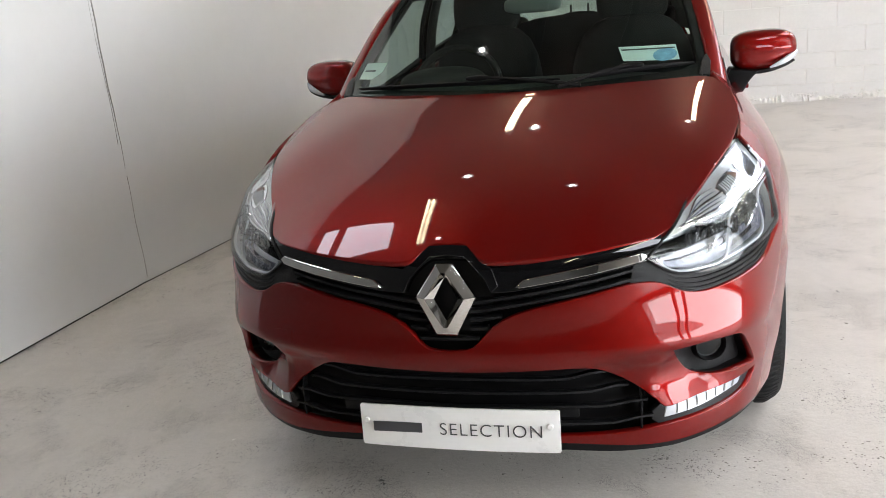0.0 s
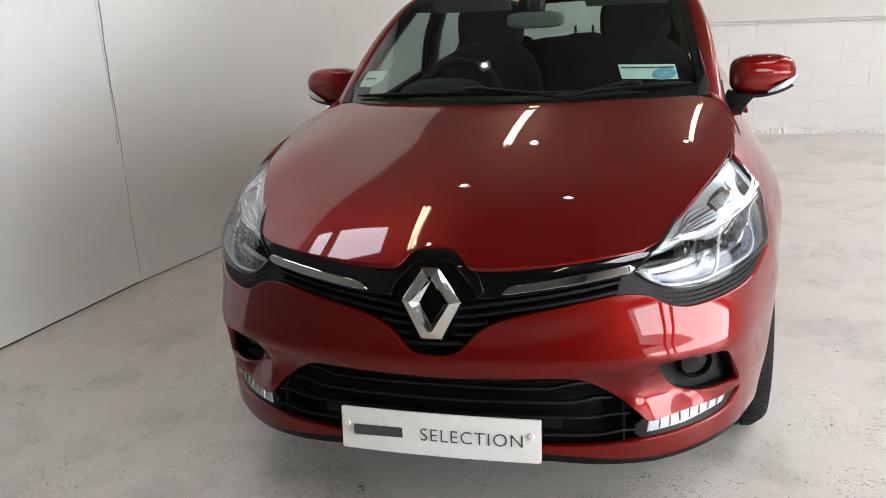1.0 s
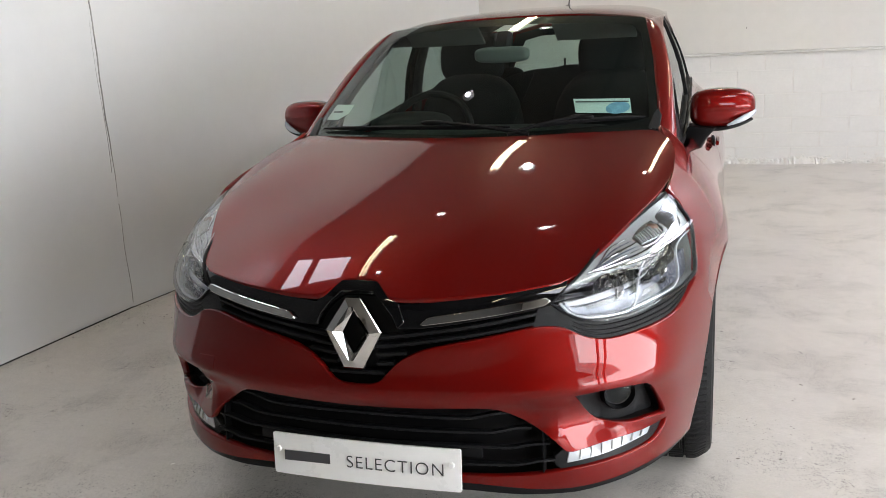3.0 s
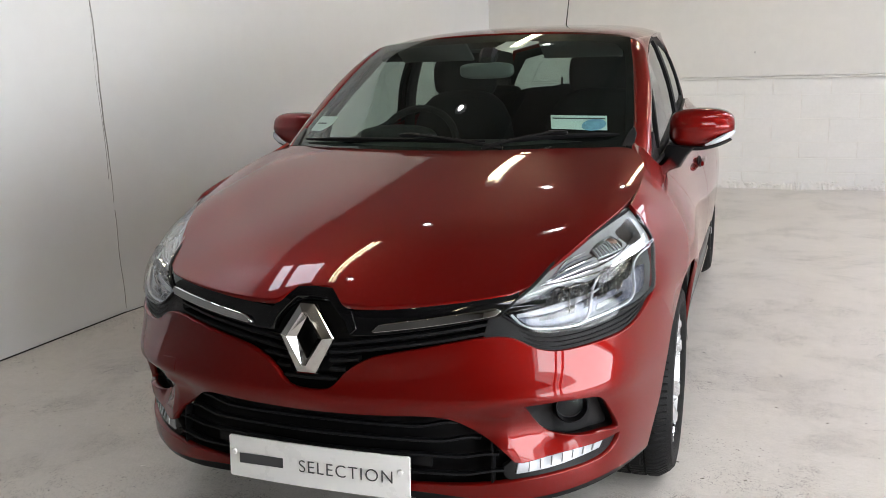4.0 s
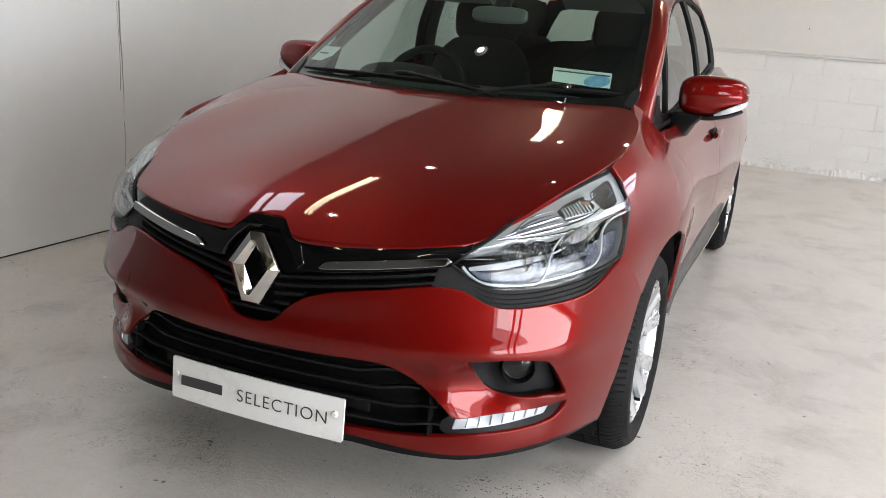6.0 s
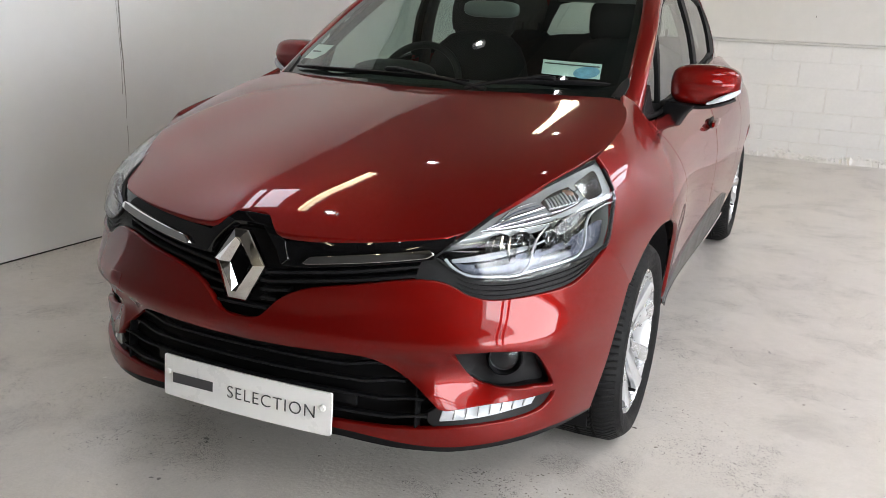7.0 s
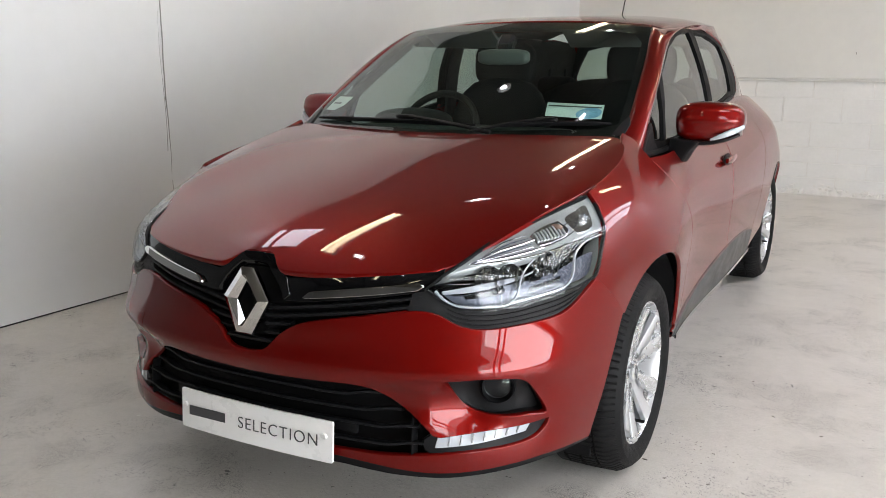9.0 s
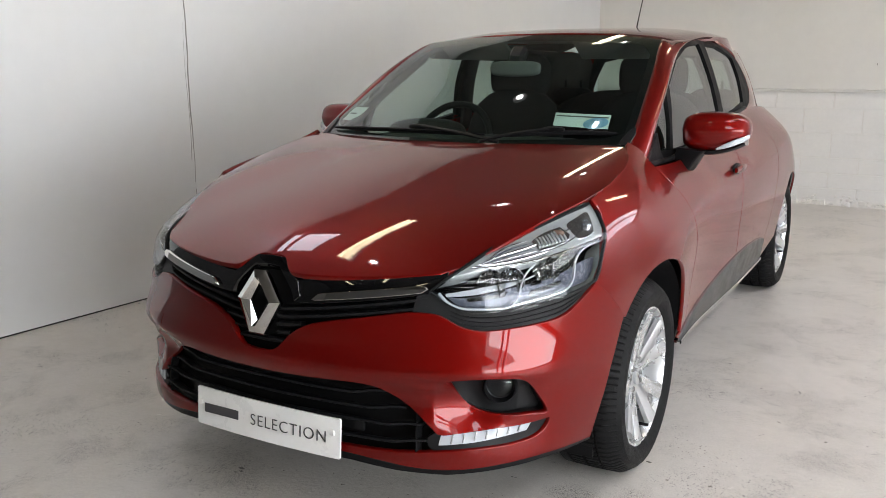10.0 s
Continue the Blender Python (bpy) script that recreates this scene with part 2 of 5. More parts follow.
def shrink(ring, d):
    """The closed line drawn in by d."""
    r = np.asarray(ring, float)
    area2 = np.sum(r[:, 0] * np.roll(r[:, 1], -1) - np.roll(r[:, 0], -1) * r[:, 1])
    t = np.roll(r, -1, 0) - np.roll(r, 1, 0)
    t /= np.linalg.norm(t, axis=1)[:, None] + 1e-12
    n = np.stack([-t[:, 1], t[:, 0]], 1) * (1 if area2 > 0 else -1)
    return r + n * d


CORE = np.array([0.0, 2.0, 0.55])


def skin_normals(skin, u, v):
    d = 0.004
    n = np.cross(skin(u + d, v) - skin(u - d, v), skin(u, v + d) - skin(u, v - d))
    n /= np.linalg.norm(n, axis=1)[:, None] + 1e-12
    p = skin(u, v)
    n[np.einsum("ij,ij->i", n, p - CORE) < 0] *= -1
    return p, n


def patch(name, ring, skin, material, parent, holes=(), step=0.02, flange=0.012, lift=0.0, side=1, label="", wall=0.0, core=None):
    """A trimmed sheet of a skin, with folded edges of depth flange. side -1 mirrors it to the car's right."""
    rings = [dense(r, step) for r in (ring, *holes)]
    pts = np.concatenate(rings)
    lo, hi = rings[0].min(0), rings[0].max(0)
    gu, gv = np.meshgrid(np.arange(lo[0] + step / 2, hi[0], step), np.arange(lo[1] + step / 2, hi[1], step))
    grid = np.stack([gu.ravel(), gv.ravel()], 1)
    keep = inside(grid, rings[0])
    for r in rings[1:]:
        keep &= ~inside(grid, r)
    grid = grid[keep]
    near = np.full(len(grid), 9.0)
    for p in pts:
        near = np.minimum(near, np.abs(grid - p).max(1))
    grid = grid[near > 0.55 * step]
    edges, n = [], 0
    for r in rings:
        edges += [(n + i, n + (i + 1) % len(r)) for i in range(len(r))]
        n += len(r)
    vs, _, fs, orig, _, _ = delaunay_2d_cdt([Vector(p) for p in np.concatenate([pts, grid])], edges, [], 0, 1e-7)
    uv = np.array([tuple(v) for v in vs])
    fs = np.array([tuple(f) for f in fs if len(f) == 3])
    c = uv[fs].mean(1)
    ok = inside(c, rings[0])
    for r in rings[1:]:
        ok &= ~inside(c, r)
    fs = fs[ok]
    p, nn = skin_normals(skin, uv[:, 0], uv[:, 1])
    if core is not None:
        nn[np.einsum("ij,ij->i", nn, p - np.array(core)) < 0] *= -1
    p = p + nn * lift
    # wind the faces outwards
    fn = np.cross(p[fs[:, 1]] - p[fs[:, 0]], p[fs[:, 2]] - p[fs[:, 0]])
    flip = np.einsum("ij,ij->i", fn, nn[fs[:, 0]]) < 0
    fs[flip] = fs[flip][:, ::-1]
    verts, normals, faces = [*p], [*nn], [list(f) for f in fs]
    if flange:
        where = {}
        for k, o in enumerate(orig):
            for i in o:
                where[i] = k
        n = 0
        for j, r in enumerate(rings):
            ids = [where[n + i] for i in range(len(r)) if n + i in where]
            n += len(r)
            q, qn = p[ids], nn[ids]
            t = np.roll(q, -1, 0) - np.roll(q, 1, 0)
            t /= np.linalg.norm(t, axis=1)[:, None] + 1e-12
            o = np.cross(t, qn)
            a2 = np.sum(r[:, 0] * np.roll(r[:, 1], -1) - np.roll(r[:, 0], -1) * r[:, 1])
            # outwards from the sheet
            mid = uv[ids]
            d2 = np.roll(mid, -1, 0) - np.roll(mid, 1, 0)
            s2 = np.stack([d2[:, 1], -d2[:, 0]], 1) * (1 if a2 > 0 else -1) * (1 if j == 0 else -1)
            probe = skin(mid[:, 0] + s2[:, 0] * 0.01, mid[:, 1] + s2[:, 1] * 0.01) - skin(mid[:, 0], mid[:, 1])
            o[np.einsum("ij,ij->i", o, probe) < 0] *= -1
            base = len(verts)
            m = len(ids)
            e = min(0.0015, flange / 3)
            verts += [*(q - qn * e + o * e), *(q - qn * flange + o * e * 1.3)]
            normals += [*((qn + o) / 1.414), *o]
            for i in range(m):
                k = (i + 1) % m
                for x0, x1, y0, y1 in ((ids[i], ids[k], base + i, base + k), (base + i, base + k, base + m + i, base + m + k)):
                    quad = [x0, x1, y1, y0]
                    va = [np.asarray(verts[x]) for x in quad]
                    if np.dot(np.cross(va[1] - va[0], va[3] - va[0]), o[i] + (qn[i] if x0 == ids[i] else 0)) < 0:
                        quad = quad[::-1]
                    faces.append(quad)
    if side < 0:
        verts = [v * (-1, 1, 1) for v in verts]
        normals = [v * (-1, 1, 1) for v in normals]
        faces = [f[::-1] for f in faces]
    return mesh_object(name, verts, faces, material, parent, label, normals)


def both(ring):
    """A half outline, from the middle out and back to the middle, made whole."""
    r = [tuple(p) for p in ring]
    return r + [(-x, z) for x, z in r[::-1] if x > 1e-6]


def rim_wall(name, ring, skin, depth, material, parent, step=0.015, lift=0.0, side=1, label=""):
    """The inner wall of a pocket: a strip along a ring from the skin inwards."""
    r = dense(ring, step)
    p, n = skin_normals(skin, r[:, 0], r[:, 1])
    v = np.concatenate([p + n * lift, p - n * depth])
    k = len(r)
    f = [(i, (i + 1) % k, k + (i + 1) % k, k + i) for i in range(k)]
    if side < 0:
        v, f = v * (-1, 1, 1), [q[::-1] for q in f]
    return mesh_object(name, v, f, material, parent, label, smooth=True)


def on(skin, u, v, lift=0.0, side=1):
    """Points of a skin, raised by lift, and their normals."""
    u, v = np.atleast_1d(u).astype(float), np.atleast_1d(v).astype(float)
    p, n = skin_normals(skin, u, v)
    s = np.array([side, 1, 1])
    return (p + n * lift) * s, n * s


def loft(name, lines, material, parent, side=1, label="", smooth=True):
    """A sheet through lines of equally many points."""
    k = len(lines[0])
    v = np.concatenate([np.asarray(l, float) for l in lines]) * (side, 1, 1)
    f = []
    for j in range(len(lines) - 1):
        for i in range(k - 1):
            q = (j * k + i, j * k + i + 1, (j + 1) * k + i + 1, (j + 1) * k + i)
            f.append(q if side > 0 else q[::-1])
    return mesh_object(name, v, f, material, parent, label, smooth=smooth)
# ---------------------------------------------------------------- the skins of the car
def cardinal(knots, t):
    """Weights of a natural cubic spline through the knots, at t."""
    k = np.asarray(knots, float)
    t = np.clip(np.atleast_1d(np.asarray(t, float)), k[0], k[-1])
    n = len(k)
    h = np.diff(k)
    m, r = np.zeros((n, n)), np.zeros((n, n))
    m[0, 0] = m[-1, -1] = 1
    for i in range(1, n - 1):
        m[i, i - 1:i + 2] = h[i - 1], 2 * (h[i - 1] + h[i]), h[i]
        r[i, i - 1:i + 2] = 6 / h[i - 1], -6 / h[i - 1] - 6 / h[i], 6 / h[i]
    bend = np.linalg.solve(m, r)
    i = np.clip(np.searchsorted(k, t) - 1, 0, n - 2)
    a, b, w, one = k[i + 1] - t, t - k[i], h[i], np.eye(n)
    return (one[i] * (a / w)[:, None] + one[i + 1] * (b / w)[:, None]
            + bend[i] * ((a ** 3 / w - a * w) / 6)[:, None] + bend[i + 1] * ((b ** 3 / w - b * w) / 6)[:, None])


class Net:
    """A smooth height over a small net of values; with even=True it mirrors in its first axis."""
    def __init__(self, us, vs, rows, even=False):
        rows = np.array(rows, float)
        if even:
            us = [-u for u in us[:0:-1]] + list(us)
            rows = np.concatenate([rows[:, :0:-1], rows], 1)
        self.us, self.vs, self.rows = us, vs, rows

    def __call__(self, u, v):
        return np.einsum("ni,ij,nj->n", cardinal(self.vs, v), self.rows, cardinal(self.us, u))


def curve(points, n):
    """n points along a smooth curve through the control points."""
    p = np.array(points, float)
    k = np.concatenate([[0], np.cumsum(np.linalg.norm(np.diff(p, axis=0), axis=1) ** 0.6)])
    return cardinal(k, np.linspace(0, k[-1], n)) @ p


# the nose in plan, from the middle round to the wheel arch
PLAN = np.array([(0, -0.018), (0.2, -0.004), (0.4, 0.036), (0.52, 0.083), (0.61, 0.138), (0.69, 0.213),
                 (0.749, 0.305), (0.793, 0.42), (0.829, 0.54), (0.854, 0.67), (0.864, 0.80)])
ARC = np.concatenate([[0], np.cumsum(np.linalg.norm(np.diff(PLAN, axis=0), axis=1))])
PLAN2 = np.concatenate([PLAN[:0:-1] * (-1, 1), PLAN])
ARC2 = np.concatenate([-ARC[:0:-1], ARC])
# how far the nose stands back from that plan, by height
INSET = Net([0, 0.3, 0.53, 0.74, 0.98, 1.2], [0.15, 0.19, 0.24, 0.30, 0.36, 0.438, 0.465, 0.52, 0.58, 0.64, 0.69, 0.74, 0.80, 0.84, 0.88, 0.96], [
    [0.075, 0.075, 0.07, 0.06, 0.058, 0.062],
    [0.030, 0.030, 0.025, 0.030, 0.033, 0.037],
    [0.022, 0.022, 0.012, 0.018, 0.021, 0.024],
    [0.028, 0.026, 0.014, 0.020, 0.014, 0.016],
    [0.030, 0.024, 0.032, 0.020, 0.007, 0.007],
    [0.014, 0.013, 0.027, 0.010, 0.002, 0.002],
    [0.000, 0.002, 0.006, 0.000, 0.000, 0.000],
    [0.004, 0.008, 0.014, 0.008, 0.001, -0.002],
    [0.010, 0.016, 0.030, 0.022, 0.003, -0.005],
    [0.022, 0.024, 0.038, 0.030, 0.003, -0.007],
    [0.036, 0.036, 0.044, 0.040, 0.008, -0.004],
    [0.062, 0.062, 0.066, 0.066, 0.034, 0.021],
    [0.165, 0.158, 0.152, 0.165, 0.086, 0.042],
    [0.28, 0.265, 0.255, 0.26, 0.155, 0.083],
    [0.42, 0.40, 0.38, 0.36, 0.22, 0.13],
    [0.80, 0.76, 0.70, 0.62, 0.42, 0.30]], even=True)


SCOOP = 0.03


def nose(a, z):
    """The nose's skin: a runs round it from the middle, z is the height."""
    a, z = np.atleast_1d(a).astype(float), np.atleast_1d(z).astype(float)
    p = cardinal(ARC2, a) @ PLAN2
    d = cardinal(ARC2, np.clip(a + 0.01, ARC2[0], ARC2[-1])) @ PLAN2 - cardinal(ARC2, np.clip(a - 0.01, ARC2[0], ARC2[-1])) @ PLAN2
    d /= np.linalg.norm(d, axis=1)[:, None]
    # the scoop beside each fog lamp: its face turns outward below a crease
    step = lambda t: np.clip(t, 0, 1) ** 2 * (3 - 2 * np.clip(t, 0, 1))
    r = np.abs(a)
    i = INSET(a, z) + SCOOP * np.interp(r, [0.42, 0.49, 0.52, 0.62, 0.65, 0.76], [0, -0.45, -0.4, 0.8, 0.8, 0]) * step((0.462 - z) / 0.016) * step((z - 0.28) / 0.09)
    return np.stack([p[:, 0] - d[:, 1] * i, p[:, 1] + d[:, 0] * i, z], 1)


# the bonnet: height over x and y
BONNET = Net([0, 0.2, 0.4, 0.55, 0.68, 0.8], [0.0, 0.1, 0.25, 0.45, 0.7, 0.95, 1.2], [
    [0.7118, 0.6977, 0.6755, 0.6451, 0.6000, 0.5405],
    [0.7723, 0.7573, 0.7315, 0.7000, 0.6499, 0.5902],
    [0.8337, 0.8251, 0.8016, 0.7730, 0.7317, 0.6640],
    [0.8906, 0.8839, 0.8671, 0.8544, 0.8290, 0.7612],
    [0.9479, 0.9416, 0.9291, 0.9248, 0.9057, 0.8603],
    [0.9976, 0.9943, 0.9840, 0.9749, 0.9614, 0.9246],
    [1.0393, 1.0367, 1.0298, 1.0179, 1.0111, 0.9976]], even=True)


def bonnet_skin(x, y):
    x, y = np.atleast_1d(x).astype(float), np.atleast_1d(y).astype(float)
    return np.stack([x, y, BONNET(x, y)], 1)


# the flank: half width over y and z
FLANK = Net([0.30, 0.45, 0.66, 0.93, 1.3, 2.1, 2.9, 3.5, 3.85, 4.1], [0.18, 0.35, 0.55, 0.69, 0.79, 0.88, 0.96, 1.03], [
    [0.70, 0.782, 0.823, 0.836, 0.806, 0.790, 0.80, 0.80, 0.76, 0.62],
    [0.72, 0.800, 0.845, 0.860, 0.832, 0.825, 0.83, 0.832, 0.79, 0.66],
    [0.73, 0.803, 0.849, 0.874, 0.854, 0.855, 0.858, 0.852, 0.805, 0.69],
    [0.70, 0.789, 0.840, 0.876, 0.865, 0.857, 0.860, 0.852, 0.805, 0.69],
    [0.62, 0.725, 0.800, 0.842, 0.842, 0.827, 0.838, 0.832, 0.785, 0.66],
    [0.54, 0.64, 0.730, 0.778, 0.784, 0.771, 0.786, 0.796, 0.75, 0.62],
    [0.46, 0.55, 0.640, 0.692, 0.714, 0.711, 0.716, 0.730, 0.68, 0.57],
    [0.38, 0.46, 0.55, 0.61, 0.660, 0.692, 0.684, 0.662, 0.60, 0.50]])


def flank(y, z):
    y, z = np.atleast_1d(y).astype(float), np.atleast_1d(z).astype(float)
    return np.stack([FLANK(y, z), y, z], 1)


# the side glass and roof rail: half width over y and z
CABIN = Net([1.0, 1.6, 2.2, 2.8, 3.3, 3.9], [0.9, 1.05, 1.2, 1.32, 1.40, 1.46], [
    [0.720, 0.722, 0.722, 0.717, 0.688, 0.59],
    [0.690, 0.694, 0.694, 0.686, 0.655, 0.555],
    [0.650, 0.660, 0.660, 0.646, 0.608, 0.505],
    [0.600, 0.612, 0.614, 0.594, 0.552, 0.44],
    [0.540, 0.555, 0.560, 0.532, 0.486, 0.37],
    [0.43, 0.45, 0.46, 0.43, 0.38, 0.27]])


def cabin_side(y, z):
    y, z = np.atleast_1d(y).astype(float), np.atleast_1d(z).astype(float)
    return np.stack([CABIN(y, z), y, z], 1)


# the windscreen: depth over x and z
SCREEN = Net([0, 0.25, 0.45, 0.6, 0.72], [0.95, 1.0, 1.1, 1.25, 1.38, 1.45], [
    [0.865, 0.895, 0.962, 1.042, 1.125],
    [0.97, 1.0, 1.062, 1.135, 1.21],
    [1.172, 1.198, 1.252, 1.318, 1.385],
    [1.49, 1.51, 1.55, 1.605, 1.665],
    [1.81, 1.82, 1.850, 1.90, 1.95],
    [2.06, 2.07, 2.09, 2.13, 2.18]], even=True)


def screen_skin(x, z):
    x, z = np.atleast_1d(x).astype(float), np.atleast_1d(z).astype(float)
    return np.stack([x, SCREEN(x, z), z], 1)


# the roof: height over x and y
ROOF = Net([0, 0.25, 0.45, 0.56, 0.64], [1.7, 1.9, 2.2, 2.7, 3.2, 3.7, 3.95], [
    [1.360, 1.356, 1.335, 1.300, 1.24],
    [1.408, 1.404, 1.385, 1.352, 1.29],
    [1.436, 1.432, 1.414, 1.382, 1.32],
    [1.456, 1.452, 1.434, 1.400, 1.34],
    [1.452, 1.448, 1.428, 1.390, 1.33],
    [1.420, 1.414, 1.390, 1.350, 1.29],
    [1.390, 1.382, 1.355, 1.310, 1.25]], even=True)


def roof_skin(x, y):
    x, y = np.atleast_1d(x).astype(float), np.atleast_1d(y).astype(float)
    return np.stack([x, y, ROOF(x, y)], 1)
# ---------------------------------------------------------------- the room
def slab(name, lo, hi, material, label, category, kind="structure", bevel=0.0):
    bm = bmesh.new()
    box(bm, lo, hi, bevel)
    return tagged(part(name, bm, material, None, smooth=0), label, category, kind=kind)


slab("floor", (-4.5, SOUTH - 0.3, -0.2), (EAST + 0.3, NORTH + 0.3, 0.0), FLOOR, "pale worn concrete floor with pits and stains", "floor")


slab("ceiling", (-4.5, SOUTH - 0.3, CEILING), (EAST + 0.3, NORTH + 0.3, CEILING + 0.12), CEILING_DARK, "dull grey sheet ceiling", "ceiling")

# west wall: white panels in two planes that meet at a joint, clear of the floor by a dark gap
SEAM = Vector((-2.205, 1.94, 0))
WEST_FRONT = Vector((-2.95, SOUTH, 0))
WEST_BACK = Vector((-1.485, NORTH, 0))


def wall_panel(name, a, b, lo, hi, thick, material, label):
    """An upright panel from a to b, its face on the line between them."""
    d = (b - a).normalized()
    n = Vector((-d.y, d.x, 0))
    bm = bmesh.new()
    v = [bm.verts.new(p + n * t + Vector((0, 0, z))) for z in (lo, hi) for p, t in ((a, 0), (b, 0), (b, thick), (a, thick))]
    for q in ((0, 1, 2, 3), (7, 6, 5, 4), (0, 4, 5, 1), (1, 5, 6, 2), (2, 6, 7, 3), (3, 7, 4, 0)):
        bm.faces.new([v[i] for i in q])
    return tagged(part(name, bm, material, None, smooth=0), label, "wall", kind="structure")


WEST_SPLIT = WEST_FRONT.lerp(SEAM, 0.815)
# added out of view: its dark colour dims what the bumper reflects
wall_panel("wall_west_far", WEST_FRONT, WEST_SPLIT, 0, CEILING + 0.05, 0.12, FAR_WALL, "unseen dark wall added beyond the white panels")
wall_panel("wall_west_front", WEST_SPLIT, SEAM, 0.009, CEILING + 0.05, 0.12, PANEL_WHITE, "smooth white wall panel with a satin finish")
wall_panel("wall_west_back", SEAM, WEST_BACK + (WEST_BACK - SEAM).normalized() * 0.2, 0.006, CEILING + 0.05, 0.12, PANEL_WHITE, "smooth white wall panel running to the back corner")
for a, b in ((WEST_SPLIT, SEAM), (SEAM, WEST_BACK)):
    n = Vector((-(b - a).normalized().y, (b - a).normalized().x, 0))
    wall_panel("trim", a + n * 0.004, b + n * 0.004, -0.01, 0.02, 0.1, GAP_DARK, "dark gap along the foot of the wall panel")
# the joint's loose sealant: a thin bead that leaves the gap towards the floor
bm = bmesh.new()
line = [SEAM + Vector((0.0015 + 0.003 * math.sin(k * 0.9) ** 2, 0.004 * math.sin(k * 0.55), 0.62 + k * 0.06)) for k in range(38)]
sweep(bm, line, 0.006, 0.006, (1, 0, 0), lambda s: min(1, 0.25 + s * 4))
sweep(bm, [SEAM + Vector((0.001, 0.004 * math.sin(k * 0.8), 0.03 + k * 0.05)) for k in range(12)], 0.003, 0.003, (1, 0, 0))
sweep(bm, [SEAM + Vector((0.001, -0.016 + 0.006 * math.sin(k * 0.5), 0.75 + k * 0.06)) for k in range(14)], 0.0025, 0.0025, (1, 0, 0), lambda t: 1 - 0.7 * t)
tagged(part("trim", bm, SEALANT, None), "thin cracked sealant bead in the wall joint", "trim", kind="structure")

# north wall: plaster above a ledge, painted blockwork below it
slab("wall_north", (-2.2, NORTH, 0), (EAST + 0.3, NORTH + 0.25, CEILING + 0.05), MORTAR, "white painted blockwork wall with mortar joints", "wall")
north = bpy.data.objects["wall_north"]
slab("wall_north_upper", (-1.7, NORTH - 0.018, 1.03), (EAST, NORTH - 0.001, CEILING), PLASTER, "smooth off-white upper wall above the ledge", "wall", bevel=0.004)
slab("ledge", (-1.7, NORTH - 0.026, 1.008), (EAST, NORTH - 0.001, 1.026), PLASTER, "thin painted ledge between blockwork and plaster", "trim", bevel=0.003)
# rough mortar fillet at the wall's foot: a low strip under lumps and splashes
bm = bmesh.new()
xs = np.arange(-1.5, EAST, 0.012)
rows = []
for x in xs:
    h = 0.028 + 0.012 * math.sin(x * 9) + random.uniform(-0.010, 0.014)
    w = 0.030 + 0.012 * math.sin(x * 5 + 1) + random.uniform(-0.010, 0.012)
    rows.append([bm.verts.new((x, NORTH - y, z)) for y, z in ((0.002, h * 1.5), (w * 0.45, h), (w, h * 0.4), (w * 1.5 + 0.004, 0.0))])
for p, q in zip(rows, rows[1:]):
    for k in range(3):
        bm.faces.new((p[k], q[k], q[k + 1], p[k + 1]))
for k in range(420):
    x = -1.5 + 6.1 * random.random()
    up = random.random() ** 2.5
    s = random.uniform(0.006, 0.02)
    blob(bm, (x, NORTH - 0.008 - 0.03 * (1 - up) * random.random(), 0.012 + 0.08 * up), (s, random.uniform(0.004, 0.008), s * random.uniform(0.5, 1.1)), 2.0, 6)
tagged(part("mortar_fillet", bm, MORTAR, None, smooth=0.9), "lumpy white painted mortar along the wall's foot", "mortar", kind="stuff")
# small screw hole stain on the plaster
bm = bmesh.new()
blob(bm, (1.02, NORTH - 0.02, 1.245), (0.004, 0.004, 0.010), 2, 10)
tagged(part("wall_plug", bm, SEALANT, None), "small dark screw plug in the plaster", "screw plug")

# east and south walls, with the openings that let the daylight in
for name, lo, hi in (("wall_east_a", (EAST, 1.05, 0), (EAST + 0.2, NORTH, CEILING)), ("wall_east_b", (EAST, SOUTH, 0), (EAST + 0.2, -4.2, CEILING)),
                     ("wall_east_c", (EAST, -4.2, 2.6), (EAST + 0.2, 1.05, CEILING)), ("wall_south", (-4.4, SOUTH - 0.2, 0), (EAST + 0.2, SOUTH, CEILING))):
    slab(name, lo, hi, FAR_WALL if "south" in name else PLASTER, "plain painted wall behind the camera", "wall")
slab("backdrop", (EAST + 0.9, -6.5, -0.2), (EAST + 1.0, 3.2, 3.6), DAY, "bright overcast daylight outside the door", "daylight")


# the roller door's frame: posts and a rail, dark against the daylight
bm = bmesh.new()
for y in (-4.15, -2.75, -2.35, 1.0):
    box(bm, (EAST + 0.06, y - 0.05, 0), (EAST + 0.14, y + 0.05, 2.6), 0.004)
for z in (0.06, 2.55):
    box(bm, (EAST + 0.07, -4.2, z - 0.06), (EAST + 0.13, 1.05, z + 0.06), 0.004)
tagged(part("door_1", bm, FAR_WALL, None, smooth=0), "framed glazed door that lets in the daylight", "door", kind="structure")


# purlins that run along the ceiling
for x in (-1.9, -0.25, 0.55, 1.4, 2.2, 4.0):
    slab("ceiling_beam", (x - 0.035, SOUTH, CEILING - 0.05), (x + 0.035, NORTH - 0.02, CEILING + 0.002), BEAM, "grey steel purlin along the ceiling", "beam", bevel=0.004)


